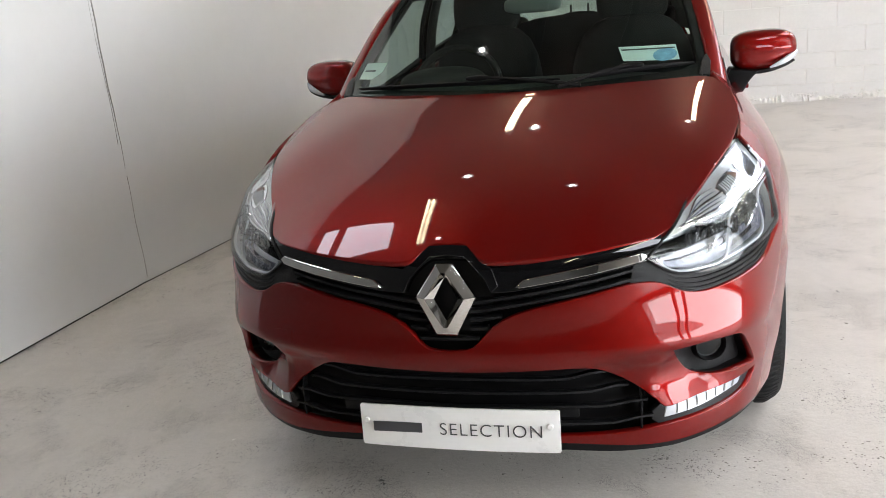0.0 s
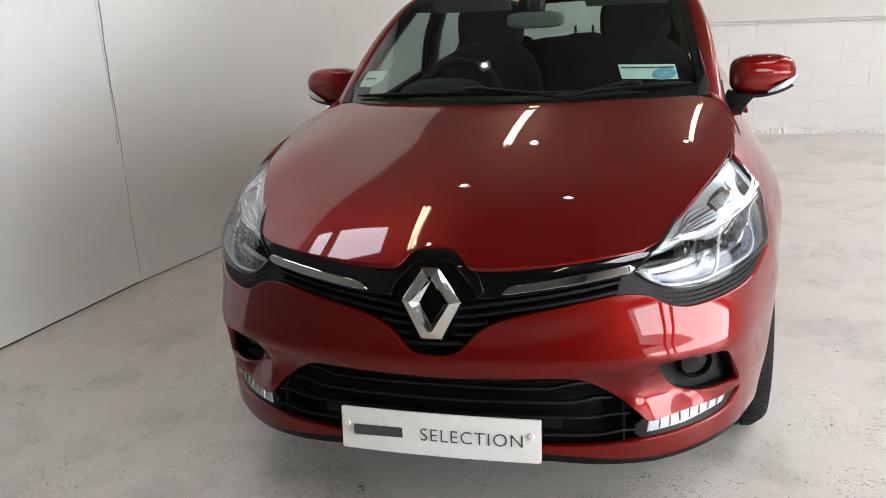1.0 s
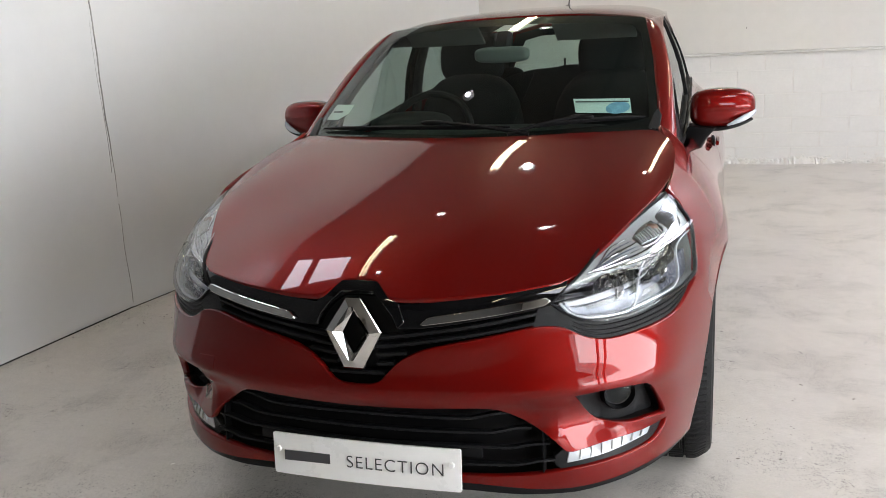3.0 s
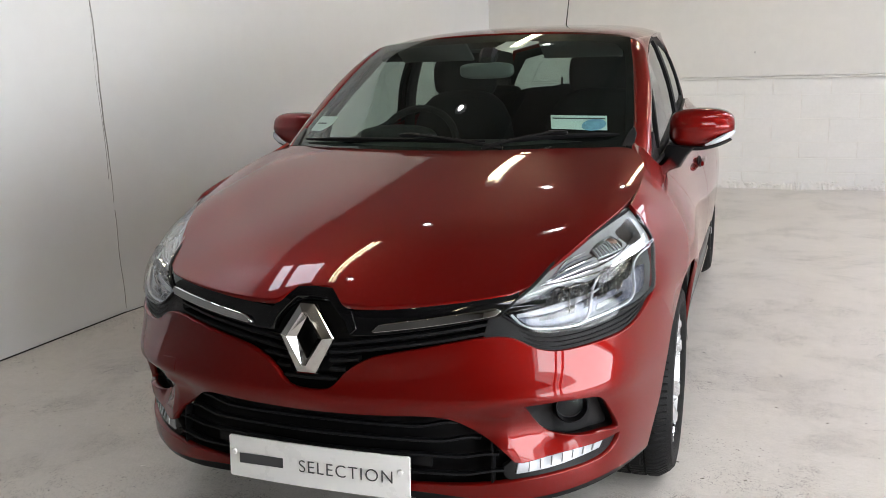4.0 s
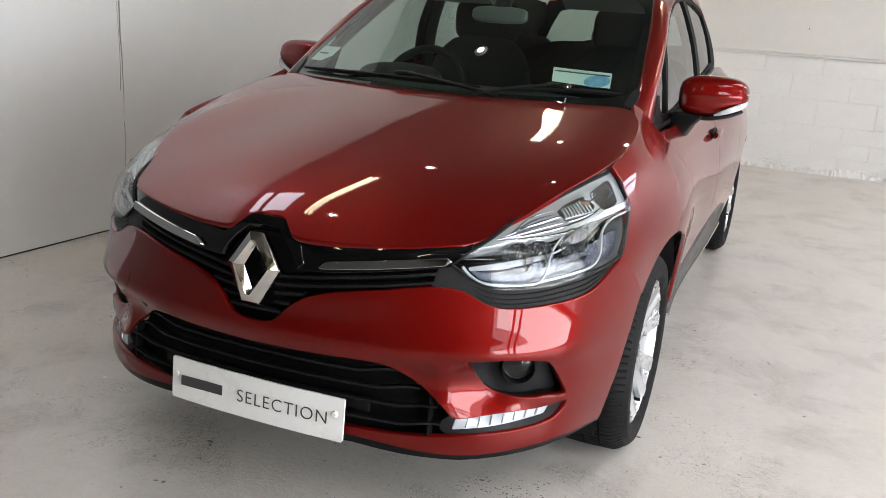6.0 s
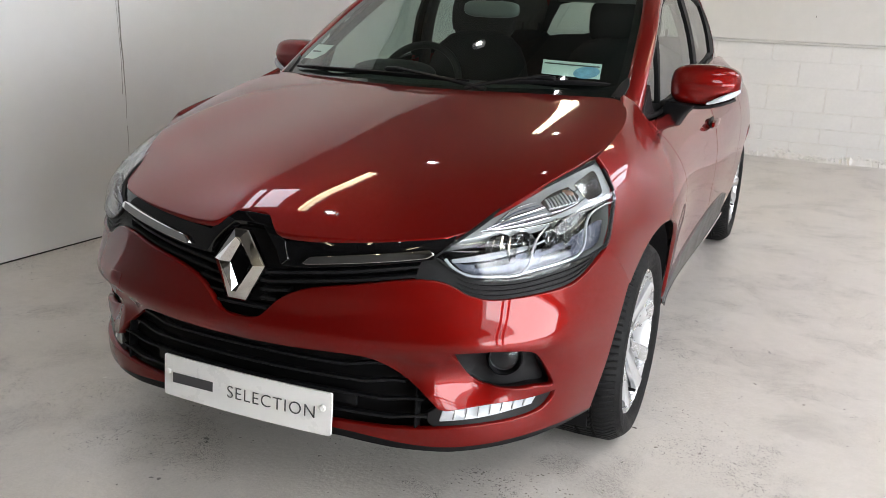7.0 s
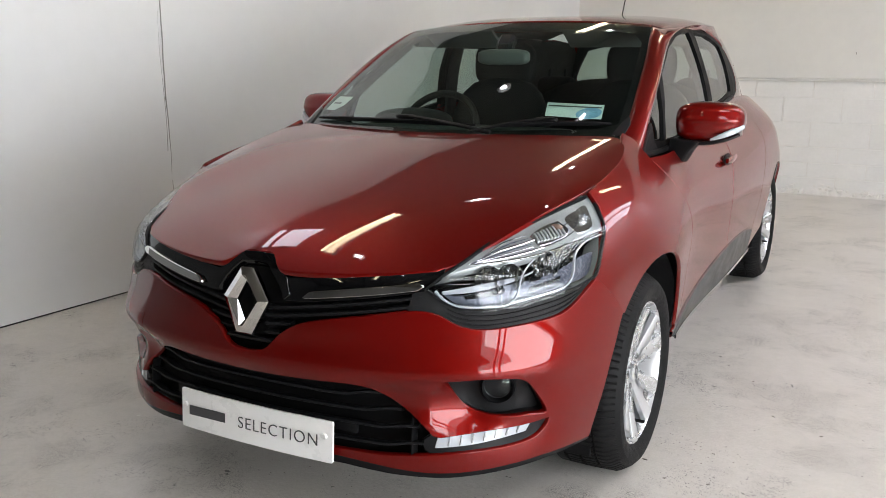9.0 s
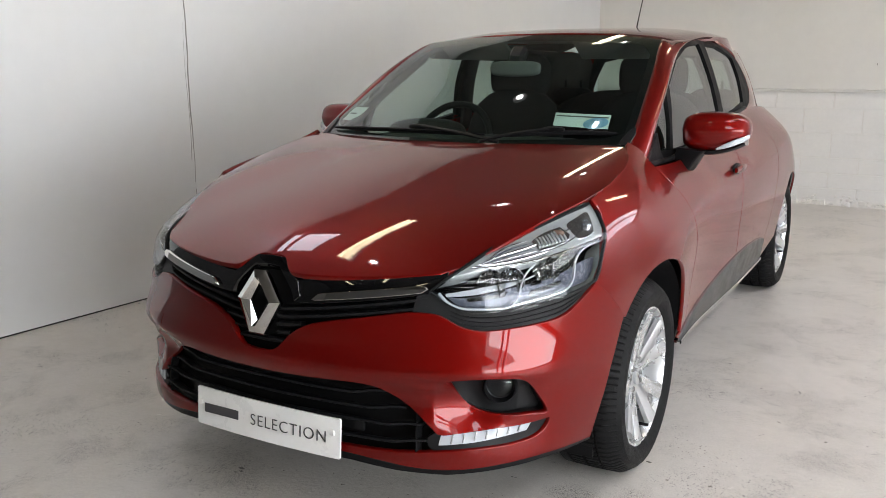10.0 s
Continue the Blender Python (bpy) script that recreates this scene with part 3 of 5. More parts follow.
def fluorescent(at, length, turn):
    lamp = holder("ceiling_light", None, Matrix.Translation(at) @ pose(0, 0, 0, 0, 0, turn))
    bm = bmesh.new()
    box(bm, (-0.05, -length / 2 - 0.03, 0.03), (0.05, length / 2 + 0.03, 0.085), 0.008)
    part("fitting", bm, PLATE_WHITE, lamp, smooth=0)
    for x in (-0.026, 0.026):
        bm = bmesh.new()
        lathe(bm, [(-length / 2, 0.0), (-length / 2, 0.013), (length / 2, 0.013), (length / 2, 0.0)], 14, Matrix.Translation((x, 0, 0)) @ pose(0, 0, 0, 0, 0, 90))
        part("tube", bm, TUBE, lamp, "glowing fluorescent tube")
    return tagged(lamp, "white batten light with glowing tubes under the ceiling; most are added fill", "ceiling light", "ceiling lights")


# first two match tubes mirrored in the bonnet; most others are added fill
for x, y in ((-1.06, 1.385), (-0.63, 4.6), (2.5, 0.9), (2.5, 4.6), (2.5, -1.6), (3.9, 2.7), (0.95, 4.7), (0.1, -2.9), (1.7, -4.2), (-1.2, -4.6)):
    fluorescent((x, y, CEILING - 0.1), 1.4, 0)
# only the western panel shows in reflections; three eastern ones are added fill
for x0, y0, x1, y1 in ((-2.1, 0.74, -1.45, 1.42), (2.6, -2.9, 3.6, -0.7), (2.6, 1.2, 3.6, 3.5), (3.72, 3.5, 4.64, 6.5)):
    bm = bmesh.new()
    box(bm, (x0, y0, CEILING - 0.03), (x1, y1, CEILING - 0.005), 0.004)
    tagged(part("rooflight", bm, SKYLIGHT_AND_FILL, None, smooth=0), "pale glowing ceiling panel; the three eastern ones are added fill light", "rooflight", "rooflights")
# four match bulbs mirrored in the bonnet; five are added at guessed places
for x, y in ((-0.81, 2.73), (-0.83, 0.76), (-0.36, 3.92), (0.85, 3.95), (0.24, 2.24), (1.5, 2.4), (2.7, 2.6), (0.7, -2.2), (-0.6, -3.2)):
    lamp = holder("bulkhead_lamp", None, Matrix.Translation((x, y, CEILING - 0.07)))
    bm = bmesh.new()
    lathe(bm, [(0.0, 0.0), (0.0, 0.028), (0.012, 0.026), (0.02, 0.016), (0.026, 0.0)], 20, pose(0, 0, 0, 0, 90, 0))
    part("lamp_glass", bm, SPOT, lamp)
    bm = bmesh.new()
    lathe(bm, [(-0.005, 0.0), (-0.005, 0.06), (-0.03, 0.06), (-0.05, 0.05), (-0.05, 0.0)], 20, pose(0, 0, 0, 0, 90, 0))
    part("lamp_base", bm, PLATE_WHITE, lamp)
    tagged(lamp, "small round glowing lamp under the ceiling, some of them added", "lamp", "round lamps")

# chips, grit and flecks on the concrete
GRIT = plain("dark_grit", (0.15, 0.135, 0.115), 0.8, vary=0.5, scale=60)
CHIP = plain("pale_chip", (0.8, 0.78, 0.74), 0.7, vary=0.1, scale=40)


def grit(name, spots, material, label, category):
    bm = bmesh.new()
    for x, y, spread, count, size in spots:
        for _ in range(count):
            r, a = spread * random.random() ** 0.6, random.uniform(0, 2 * math.pi)
            s = size * random.uniform(0.3, 0.75 if count > 1 else 1.0)
            turn = Matrix.Translation((x + r * math.cos(a), y + r * 0.75 * math.sin(a), 0.0005)) @ pose(0, 0, 0, 0, 0, random.uniform(-50, 50))
            blob(bm, (0, 0, 0), (s, s * random.uniform(0.25, 0.6), s * 0.18), 2.0, 6, None, turn)
    return tagged(part(name, bm, material, None), label, category, kind="stuff")


# x, y, spread, how many, size
GRIT_SPOTS = [(1.05, 0.5, 0.14, 70, 0.006), (0.74, 0.42, 0.16, 70, 0.006), (0.55, 0.40, 0.13, 50, 0.006), (1.03, 1.05, 0.13, 35, 0.005), (0.92, 1.1, 0.1, 30, 0.004),
              (-1.83, 0.68, 0.09, 16, 0.006), (-1.6, 0.72, 0.09, 18, 0.006), (-2.0, 1.07, 0.08, 14, 0.007), (-2.0, 1.75, 0.16, 26, 0.008), (-1.13, 0.77, 0.06, 6, 0.006),
              (1.16, 1.47, 0.0, 1, 0.013), (1.46, 1.4, 0.0, 1, 0.012), (1.04, 1.79, 0.0, 1, 0.010), (1.33, 1.37, 0.0, 1, 0.009), (0.838, 0.923, 0.0, 1, 0.014), (1.055, 0.849, 0.0, 1, 0.009),
              (0.926, 0.827, 0.0, 1, 0.008), (0.08, 0.28, 0.3, 24, 0.005), (-0.65, 0.2, 0.3, 20, 0.005), (1.3, 1.6, 0.8, 26, 0.006), (1.6, 3.2, 1.1, 20, 0.008), (-1.3, 0.9, 0.6, 24, 0.005)]
grit("floor_grit", GRIT_SPOTS, GRIT, "dark grit and flecks in worn patches of the concrete", "grit")
grit("floor_chips", [(1.112, 0.863, 0.0, 1, 0.011), (-0.905, 0.412, 0.0, 1, 0.009), (1.13, 0.87, 0.02, 2, 0.005), (0.35, 0.2, 0.9, 8, 0.004)], CHIP, "small pale chips lying on the concrete", "chips")
# ---------------------------------------------------------------- the car
car = tagged(holder("car", None, CAR_POSE), "glossy red metallic five-door hatchback parked on the concrete floor", "car")

BUMPER_TOP = [(0, 0.5), (0.05, 0.505), (0.073, 0.518), (0.104, 0.55), (0.148, 0.579), (0.2, 0.597), (0.33, 0.62), (0.44, 0.636), (0.485, 0.637), (0.536, 0.629),
              (0.582, 0.606), (0.644, 0.591), (0.723, 0.593), (0.825, 0.601), (0.905, 0.614), (0.96, 0.645), (1.018, 0.684)]
BUMPER_BACK = [(1.07, 0.64), (1.148, 0.567), (1.092, 0.406), (1.04, 0.222)]
BUMPER_FOOT = [(0.838, 0.23), (0.728, 0.226), (0.552, 0.217), (0.412, 0.226), (0.278, 0.238), (0, 0.243)]
MOUTH = [(0, 0.44), (0.19, 0.444), (0.325, 0.444), (0.37, 0.432), (0.42, 0.405), (0.476, 0.368), (0.527, 0.318), (0.545, 0.314), (0.66, 0.322), (0.796, 0.331), (0.857, 0.335),
         (0.855, 0.318), (0.838, 0.298), (0.795, 0.282), (0.659, 0.273), (0.522, 0.265), (0.41, 0.257), (0.278, 0.255), (0, 0.257)]
FOG = [(0.546, 0.466), (0.6, 0.47), (0.654, 0.472), (0.72, 0.468), (0.76, 0.46), (0.795, 0.43), (0.83, 0.385), (0.846, 0.351), (0.8, 0.352), (0.73, 0.354), (0.66, 0.363), (0.62, 0.38), (0.578, 0.425)]
LAMP_TOP = [(0.5, 0.694), (0.532, 0.718), (0.567, 0.739), (0.663, 0.778), (0.814, 0.809), (0.95, 0.836), (1.083, 0.864), (1.184, 0.881)]
LAMP_BACK = [(1.17, 0.849), (1.145, 0.815), (1.112, 0.782), (1.078, 0.741), (1.02, 0.688)]
LAMP_FOOT = [(0.948, 0.669), (0.827, 0.652), (0.757, 0.641), (0.692, 0.636), (0.629, 0.636), (0.586, 0.644), (0.544, 0.664)]
NOTCH = [(0, 0.76), (0.05, 0.758), (0.083, 0.728), (0.103, 0.71), (0.195, 0.715), (0.333, 0.732), (0.48, 0.745), (0.562, 0.75)]


def soft(points, n, closed=False):
    return [tuple(p) for p in curve(points, n)]


top_line = soft(BUMPER_TOP, 70)
mouth = soft(MOUTH[:7], 26) + soft(MOUTH[7:11], 12) + soft(MOUTH[11:], 30)
fog = soft(FOG + FOG[:1], 60)[:-1]
lamp_ring = soft(LAMP_TOP, 30) + soft(LAMP_BACK, 16) + soft(LAMP_FOOT + [LAMP_TOP[0]], 30)[:-1]

patch("front_bumper", both(top_line + BUMPER_BACK[:2] + soft(BUMPER_BACK[1:], 12)[1:] + soft(BUMPER_FOOT, 30)), nose, RED, car,
      holes=[both(mouth), fog, [(-a, z) for a, z in fog]], step=0.016, flange=0.02)
# black lip under the bumper
patch("bumper_lip", both([(0, 0.241), (0.278, 0.236), (0.412, 0.224), (0.552, 0.215), (0.728, 0.224), (0.838, 0.229), (1.04, 0.221), (1.05, 0.21), (0.838, 0.213), (0.728, 0.208), (0.552, 0.196), (0.41, 0.203), (0.278, 0.217), (0, 0.221)]),
      nose, BLACK, car, step=0.02, lift=-0.004, flange=0.03, label="black plastic lip under the bumper")


patch("tow_cover", [(-0.535, 0.47), (-0.465, 0.478), (-0.462, 0.516), (-0.532, 0.51)], nose, RED, car, step=0.012, lift=0.0012, flange=0.004, label="square red tow eye cover")


def upper_grille():
    g = patch("upper_grille", both(soft(NOTCH, 40) + [(0.56, 0.738), (0.5, 0.694), (0.52, 0.66), (0.53, 0.61)] + [(a, z - 0.02) for a, z in top_line[::-1] if a < 0.5]),
              nose, BLACK, car, step=0.025, lift=-0.045, flange=0, label="black grille between the headlights")
    # gloss band that carries the bright strips
    band = soft([(0.108, 0.7), (0.195, 0.708), (0.333, 0.727), (0.48, 0.74), (0.557, 0.745)], 24) + [(0.553, 0.732), (0.503, 0.69)] + soft([(0.495, 0.688), (0.4, 0.675), (0.25, 0.656), (0.17, 0.647), (0.112, 0.645)], 20)
    for s in (1, -1):
        patch("gloss_band", band, nose, GLOSS, g, step=0.015, lift=-0.008, flange=0.03, side=s, label="piano black band under the bonnet edge")
        strip = [(0.174, 0.655), (0.192, 0.67)] + soft([(0.205, 0.673), (0.35, 0.692), (0.488, 0.708)], 16) + [(0.499, 0.701)] + soft([(0.484, 0.692), (0.34, 0.674), (0.19, 0.656)], 16)
        patch("chrome_strip", strip, nose, CHROME, g, step=0.012, lift=0.006, flange=0.02, side=s, label="bright chrome strip")
        for k, z0 in enumerate((0.622, 0.6, 0.577, 0.553, 0.53)):
            u = np.linspace(0.0 if k > 3 else 0.055, 0.5, 40)
            z = z0 + 0.125 * np.maximum(u - 0.08, 0)
            edge = np.interp(u, [p[0] for p in top_line], [p[1] for p in top_line]) + 0.008
            ok = z > edge
            if ok.sum() < 4:
                continue
            p, n = on(nose, u[ok], z[ok], -0.026, s)
            bm = bmesh.new()
            sweep(bm, p, 0.028, 0.011, [tuple(np.cross(q, (s, 0, 0)) * s + (0, 0, 0.8)) for q in n])
            part("slat", bm, TRIM, g)
    # gloss hood round the badge, open below
    hood = [(0, 0.753), (0.05, 0.751), (0.084, 0.722), (0.114, 0.7), (0.128, 0.66), (0.113, 0.647), (0.099, 0.676), (0.073, 0.705), (0.046, 0.731), (0, 0.734)]
    patch("badge_frame", both(hood), nose, GLOSS, g, step=0.008, lift=-0.003, flange=0.04, label="gloss black hood round the badge")
    # cover inside the frame, behind the badge
    patch("badge_cover", both([(0, 0.745), (0.05, 0.742), (0.112, 0.67), (0.12, 0.64), (0.085, 0.56), (0, 0.53)]), nose, BLACK, g, step=0.02, lift=-0.036, flange=0)
    return g


grille = upper_grille()


def badge():
    """A plain faceted lozenge with an open middle."""
    hexa = [(0.020, 0.088), (0.075, 0.006), (0.025, -0.088), (-0.025, -0.088), (-0.075, 0.006), (-0.020, 0.088)]
    mid = [(0.006, 0.068), (0.050, 0.004), (0.006, -0.066), (-0.006, -0.066), (-0.050, 0.004), (-0.006, 0.068)]
    hole = [(0.001, 0.054), (0.029, 0.002), (0.001, -0.050), (-0.001, -0.050), (-0.029, 0.002), (-0.001, 0.054)]
    rim = [(x * 0.955, z * 0.965) for x, z in hexa]
    bm = bmesh.new()
    rings = [[bm.verts.new((x, d, z)) for x, z in r] for r, d in ((hexa, 0.016), (hexa, 0.002), (rim, -0.001), (mid, -0.013), (hole, 0.003), (hole, 0.018))]
    for p, q in zip(rings, rings[1:]):
        for i in range(6):
            bm.faces.new((p[i], p[(i + 1) % 6], q[(i + 1) % 6], q[i]))
    bm.transform(Matrix.Translation((0, -0.006, 0.632)) @ pose(0, 0, 0, -9, 0, 0))
    return part("badge", bm, CHROME, car, "chrome lozenge badge with an open centre", smooth=0)


badge()


def lower_grille():
    g = patch("lower_grille", both(shrink(soft(MOUTH[:6] + [(0.54, 0.318), (0.53, 0.262), (0.41, 0.25), (0.278, 0.248), (0, 0.25)], 60), -0.02)), nose, BLACK, car, step=0.03, lift=-0.055, flange=0, label="black lower air intake")
    for z0, reach in ((0.415, 0.385), (0.378, 0.44), (0.338, 0.485), (0.292, 0.5)):
        u = np.linspace(-reach, reach, 61)
        kink = np.maximum(0, np.abs(u) - reach + 0.1) / 0.1
        z = z0 - 0.010 + 0.010 * np.clip(kink * 1.6, 0, 1)
        p, n = on(nose, u, z, -0.02)
        bm = bmesh.new()
        sweep(bm, p, 0.03, 0.0085, (0, 0.25, 1))
        part("slat", bm, TRIM, g)
    for s in (1, -1):
        p, n = on(nose, [0.472] * 5, np.linspace(0.258, 0.372, 5), -0.022, s)
        bm = bmesh.new()
        sweep(bm, p, 0.006, 0.03, (0, 1, 0))
        part("divider", bm, BLACK, g)
        p, n = on(nose, [0.28] * 4, np.linspace(0.285, 0.34, 4), -0.02, s)
        bm = bmesh.new()
        box(bm, (p[0][0] - 0.05, p[0][1] - 0.002, 0.297), (p[0][0] + 0.03, p[0][1] + 0.01, 0.325), 0.003)
        part("blank_panel", bm, TRIM, g)
    return g


lower_grille()


def nose_lights(s):
    # fog lamp in its pocket
    pocket = patch("fog_lamp_surround", shrink(fog, -0.002), nose, TRIM, car, step=0.02, lift=-0.045, flange=0, side=s, label="dark grey plastic fog lamp pocket")
    rim_wall("pocket_wall", fog, nose, 0.05, BLACK, pocket, lift=-0.004, side=s)
    p, n = on(nose, 0.70, 0.415, -0.045, s)
    n = Vector((s * 0.42, -0.9, 0.03)).normalized()
    m = Matrix.Translation(p[0]) @ n.to_track_quat("X", "Z").to_matrix().to_4x4()
    bm = bmesh.new()
    lathe(bm, [(-0.02, 0.048), (0.012, 0.045), (0.018, 0.041), (0.012, 0.037), (-0.005, 0.036)], 36, m)
    lamp = part("fog_lamp", bm, BLACK, pocket, "round fog lamp with a clear lens")
    bm = bmesh.new()
    lathe(bm, [(-0.03, 0.0), (-0.026, 0.016), (-0.012, 0.03), (0.0, 0.037)], 32, m)
    lathe(bm, [(-0.03, 0.0), (-0.012, 0.008), (-0.002, 0.007), (0.0, 0.0)], 16, m)
    part("reflector", bm, SILVER, lamp)
    bm = bmesh.new()
    lathe(bm, [(0.008, 0.037), (0.014, 0.024), (0.017, 0.012), (0.018, 0.0)], 32, m)
    part("lens", bm, LENS, lamp)
    # daytime light in the black blade beside the intake
    blade = patch("light_blade", shrink([(0.5, 0.3), (0.527, 0.319), (0.545, 0.315), (0.66, 0.323), (0.796, 0.332), (0.858, 0.336), (0.857, 0.318), (0.84, 0.297), (0.795, 0.28), (0.659, 0.271), (0.52, 0.263), (0.5, 0.28)], 0.0),
                  nose, TRIM, car, step=0.02, lift=-0.014, flange=0.02, side=s, label="dark blade that holds the daytime light")
    patch("daytime_light", soft([(0.531, 0.284), (0.54, 0.311)], 4) + soft([(0.6, 0.317), (0.7, 0.322), (0.8, 0.328)], 12) + soft([(0.786, 0.306), (0.69, 0.298), (0.6, 0.29)], 12), nose, LAMP_WHITE, blade, step=0.012, lift=-0.009, flange=0.008, side=s, label="clear white daytime light strip")
    for k in range(7):
        a = 0.565 + 0.032 * k
        p, n = on(nose, [a, a + 0.004, a + 0.006], [0.289 + 0.09 * (a - 0.56), 0.302 + 0.08 * (a - 0.56), 0.313 + 0.055 * (a - 0.56)], -0.008, s)
        bm = bmesh.new()
        sweep(bm, p, 0.004, 0.006, tuple(n[1]))
        part("lens_rib", bm, FROSTED, blade)


def headlight(s):
    h = patch("headlight", shrink(lamp_ring, 0.001), nose, GLOSS, car, step=0.03, lift=-0.075, flange=0, side=s, label="clear headlight with chrome reflectors and white light guide")
    rim_wall("housing", shrink(lamp_ring, 0.002), nose, 0.078, FROSTED, h, lift=-0.002, side=s)
    patch("lens", shrink(lamp_ring, 0.002), nose, LENS, h, step=0.02, lift=0.002, flange=0.006, side=s)
    patch("lens_seal", shrink(lamp_ring, 0.001), nose, BLACK, h, holes=[shrink(lamp_ring, 0.0035)], step=0.015, lift=-0.0015, flange=0.01, side=s, label="thin black seal round the lens")
    # indicator chamber along the top, frosted, with a prism in its middle
    patch("indicator", soft([(0.56, 0.733), (0.663, 0.775), (0.814, 0.806), (0.95, 0.833), (1.083, 0.861), (1.179, 0.878), (1.166, 0.849), (1.142, 0.815)], 40)
          + soft([(1.131, 0.803), (1.063, 0.794), (0.965, 0.781), (0.857, 0.767), (0.771, 0.759), (0.692, 0.755), (0.628, 0.747)], 26), nose, FROSTED, h, step=0.012, lift=-0.011, flange=0.03, side=s, label="frosted silver indicator chamber")
    prism = patch("prism", soft([(0.885, 0.803), (0.94, 0.818), (1.005, 0.829)], 8) + [(1.012, 0.812), (0.985, 0.797), (0.93, 0.787), (0.885, 0.783)], nose, SILVER, h, step=0.02, lift=-0.008, flange=0.004, side=s, label="clear ribbed prism")
    for k in range(9):
        a = 0.897 + 0.0118 * k
        p, n = on(nose, [a - 0.006, a, a + 0.004], [0.788 + 0.11 * (a - 0.89), 0.797 + 0.14 * (a - 0.89), 0.805 + 0.17 * (a - 0.89)], -0.006, s)
        bm = bmesh.new()
        sweep(bm, p, 0.006, 0.004, tuple(n[1]))
        part("rib", bm, FROSTED, h)
    for pts in ([(0.63, 0.755), (0.75, 0.763), (0.87, 0.775), (0.97, 0.792), (1.03, 0.808)], [(0.7, 0.772), (0.85, 0.79), (0.99, 0.815), (1.08, 0.836)], [(0.63, 0.752), (0.77, 0.758), (0.9, 0.768), (1.06, 0.79), (1.13, 0.8)]):
        c = curve(pts, 20)
        p, n = on(nose, c[:, 0], c[:, 1], -0.010, s)
        bm = bmesh.new()
        sweep(bm, p, 0.005, 0.005, tuple(n.mean(0)), lambda t: 0.4 + 0.6 * min(1, 5 * t, 5 * (1 - t)))
        part("chrome_rail", bm, CHROME, h)
    for k in range(6):
        f = (k + 0.5) / 6
        c = curve([(0.62 + 0.05 * f, 0.752 + 0.012 * f), (0.76, 0.763 + 0.028 * f), (0.87, 0.773 + 0.034 * f)], 14)
        p, n = on(nose, c[:, 0], c[:, 1], -0.0095, s)
        bm = bmesh.new()
        sweep(bm, p, 0.0035, 0.003, [tuple(q) for q in n], lambda t: 0.3 + 0.7 * math.sin(math.pi * t))
        part("flow_line", bm, CHROME if k % 2 else CHIN, h)
    for ring in ([(1.03, 0.80), (1.09, 0.81), (1.12, 0.833), (1.135, 0.855), (1.08, 0.845), (1.03, 0.828)],):
        patch("clear_window", soft(ring + ring[:1], 30)[:-1], nose, SILVER, h, step=0.012, lift=-0.008, flange=0.006, side=s, label="bright facet in the indicator chamber")
    p, n = on(nose, 0.985, 0.818, -0.010, s)
    bm = bmesh.new()
    blob(bm, p[0], (0.018, 0.012, 0.009), 2.2, 16)
    part("amber_bulb", bm, AMBER, h, "dull amber indicator bulb")
    p, n = on(nose, 1.1, 0.832, -0.016, s)
    bm = bmesh.new()
    blob(bm, p[0], (0.016, 0.02, 0.016), 2, 18)
    part("side_bulb", bm, LENS, h)
    # dipped and main reflectors
    for a, z, r in ((0.69, 0.718, 0.037), (0.755, 0.727, 0.034), (0.885, 0.748, 0.036), (0.955, 0.764, 0.03)):
        p, n = on(nose, a, z, -0.03, s)
        f = Vector((s * 0.25, -0.95, 0.0)).normalized()
        m = Matrix.Translation(p[0]) @ f.to_track_quat("X", "Z").to_matrix().to_4x4()
        bm = bmesh.new()
        lathe(bm, [(-0.04, 0.0), (-0.038, r * 0.3), (-0.028, r * 0.62), (-0.012, r * 0.86), (0.004, r), (0.006, r * 1.04), (0.0, r * 1.05)], 14, m)
        bowl = part("reflector", bm, SILVER, h, "faceted silver reflector bowl", smooth=0)
        bm = bmesh.new()
        lathe(bm, [(-0.035, 0.0), (-0.034, 0.011), (-0.01, 0.011), (-0.004, 0.007), (0.0, 0.0)], 16, m)
        part("bulb_cap", bm, CHROME, bowl)
        for j in (-1, 0, 1):
            bm = bmesh.new()
            q = p[0] + np.array([s * j * r * 0.55, -0.004, 0.0])
            sweep(bm, [q + np.array([0, 0.012, -r * 0.8]), q, q + np.array([0, 0.012, r * 0.8])], 0.004, 0.01, (0, 1, 0))
            part("fin", bm, CHROME, bowl)
    # silvered chin and the two bent white light guides
    patch("chin", soft([(0.548, 0.682), (0.575, 0.672), (0.601, 0.671), (0.678, 0.684), (0.764, 0.702), (0.858, 0.715), (0.95, 0.733), (1.026, 0.746), (1.078, 0.75)], 30)
          + soft([(1.05, 0.722), (1.01, 0.697), (0.949, 0.684), (0.866, 0.67), (0.775, 0.657), (0.692, 0.647), (0.629, 0.647), (0.58, 0.657)], 30), nose, CHIN, h, step=0.015, lift=-0.034, flange=0.02, side=s, label="silvered lower reflector")
    # pale tapering strip over the chin and the dark slots below it
    c = curve([(0.55, 0.683), (0.62, 0.69), (0.7, 0.703), (0.78, 0.72), (0.83, 0.733)], 24)
    p, n = on(nose, c[:, 0], c[:, 1], -0.027, s)
    bm = bmesh.new()
    sweep(bm, p, 0.016, 0.006, [tuple(q) for q in n], lambda t: 0.25 + 0.75 * math.sin(math.pi * min(1, 0.12 + t)))
    part("shelf", bm, LAMP_WHITE, h, "pale tapering strip above the lower reflector")
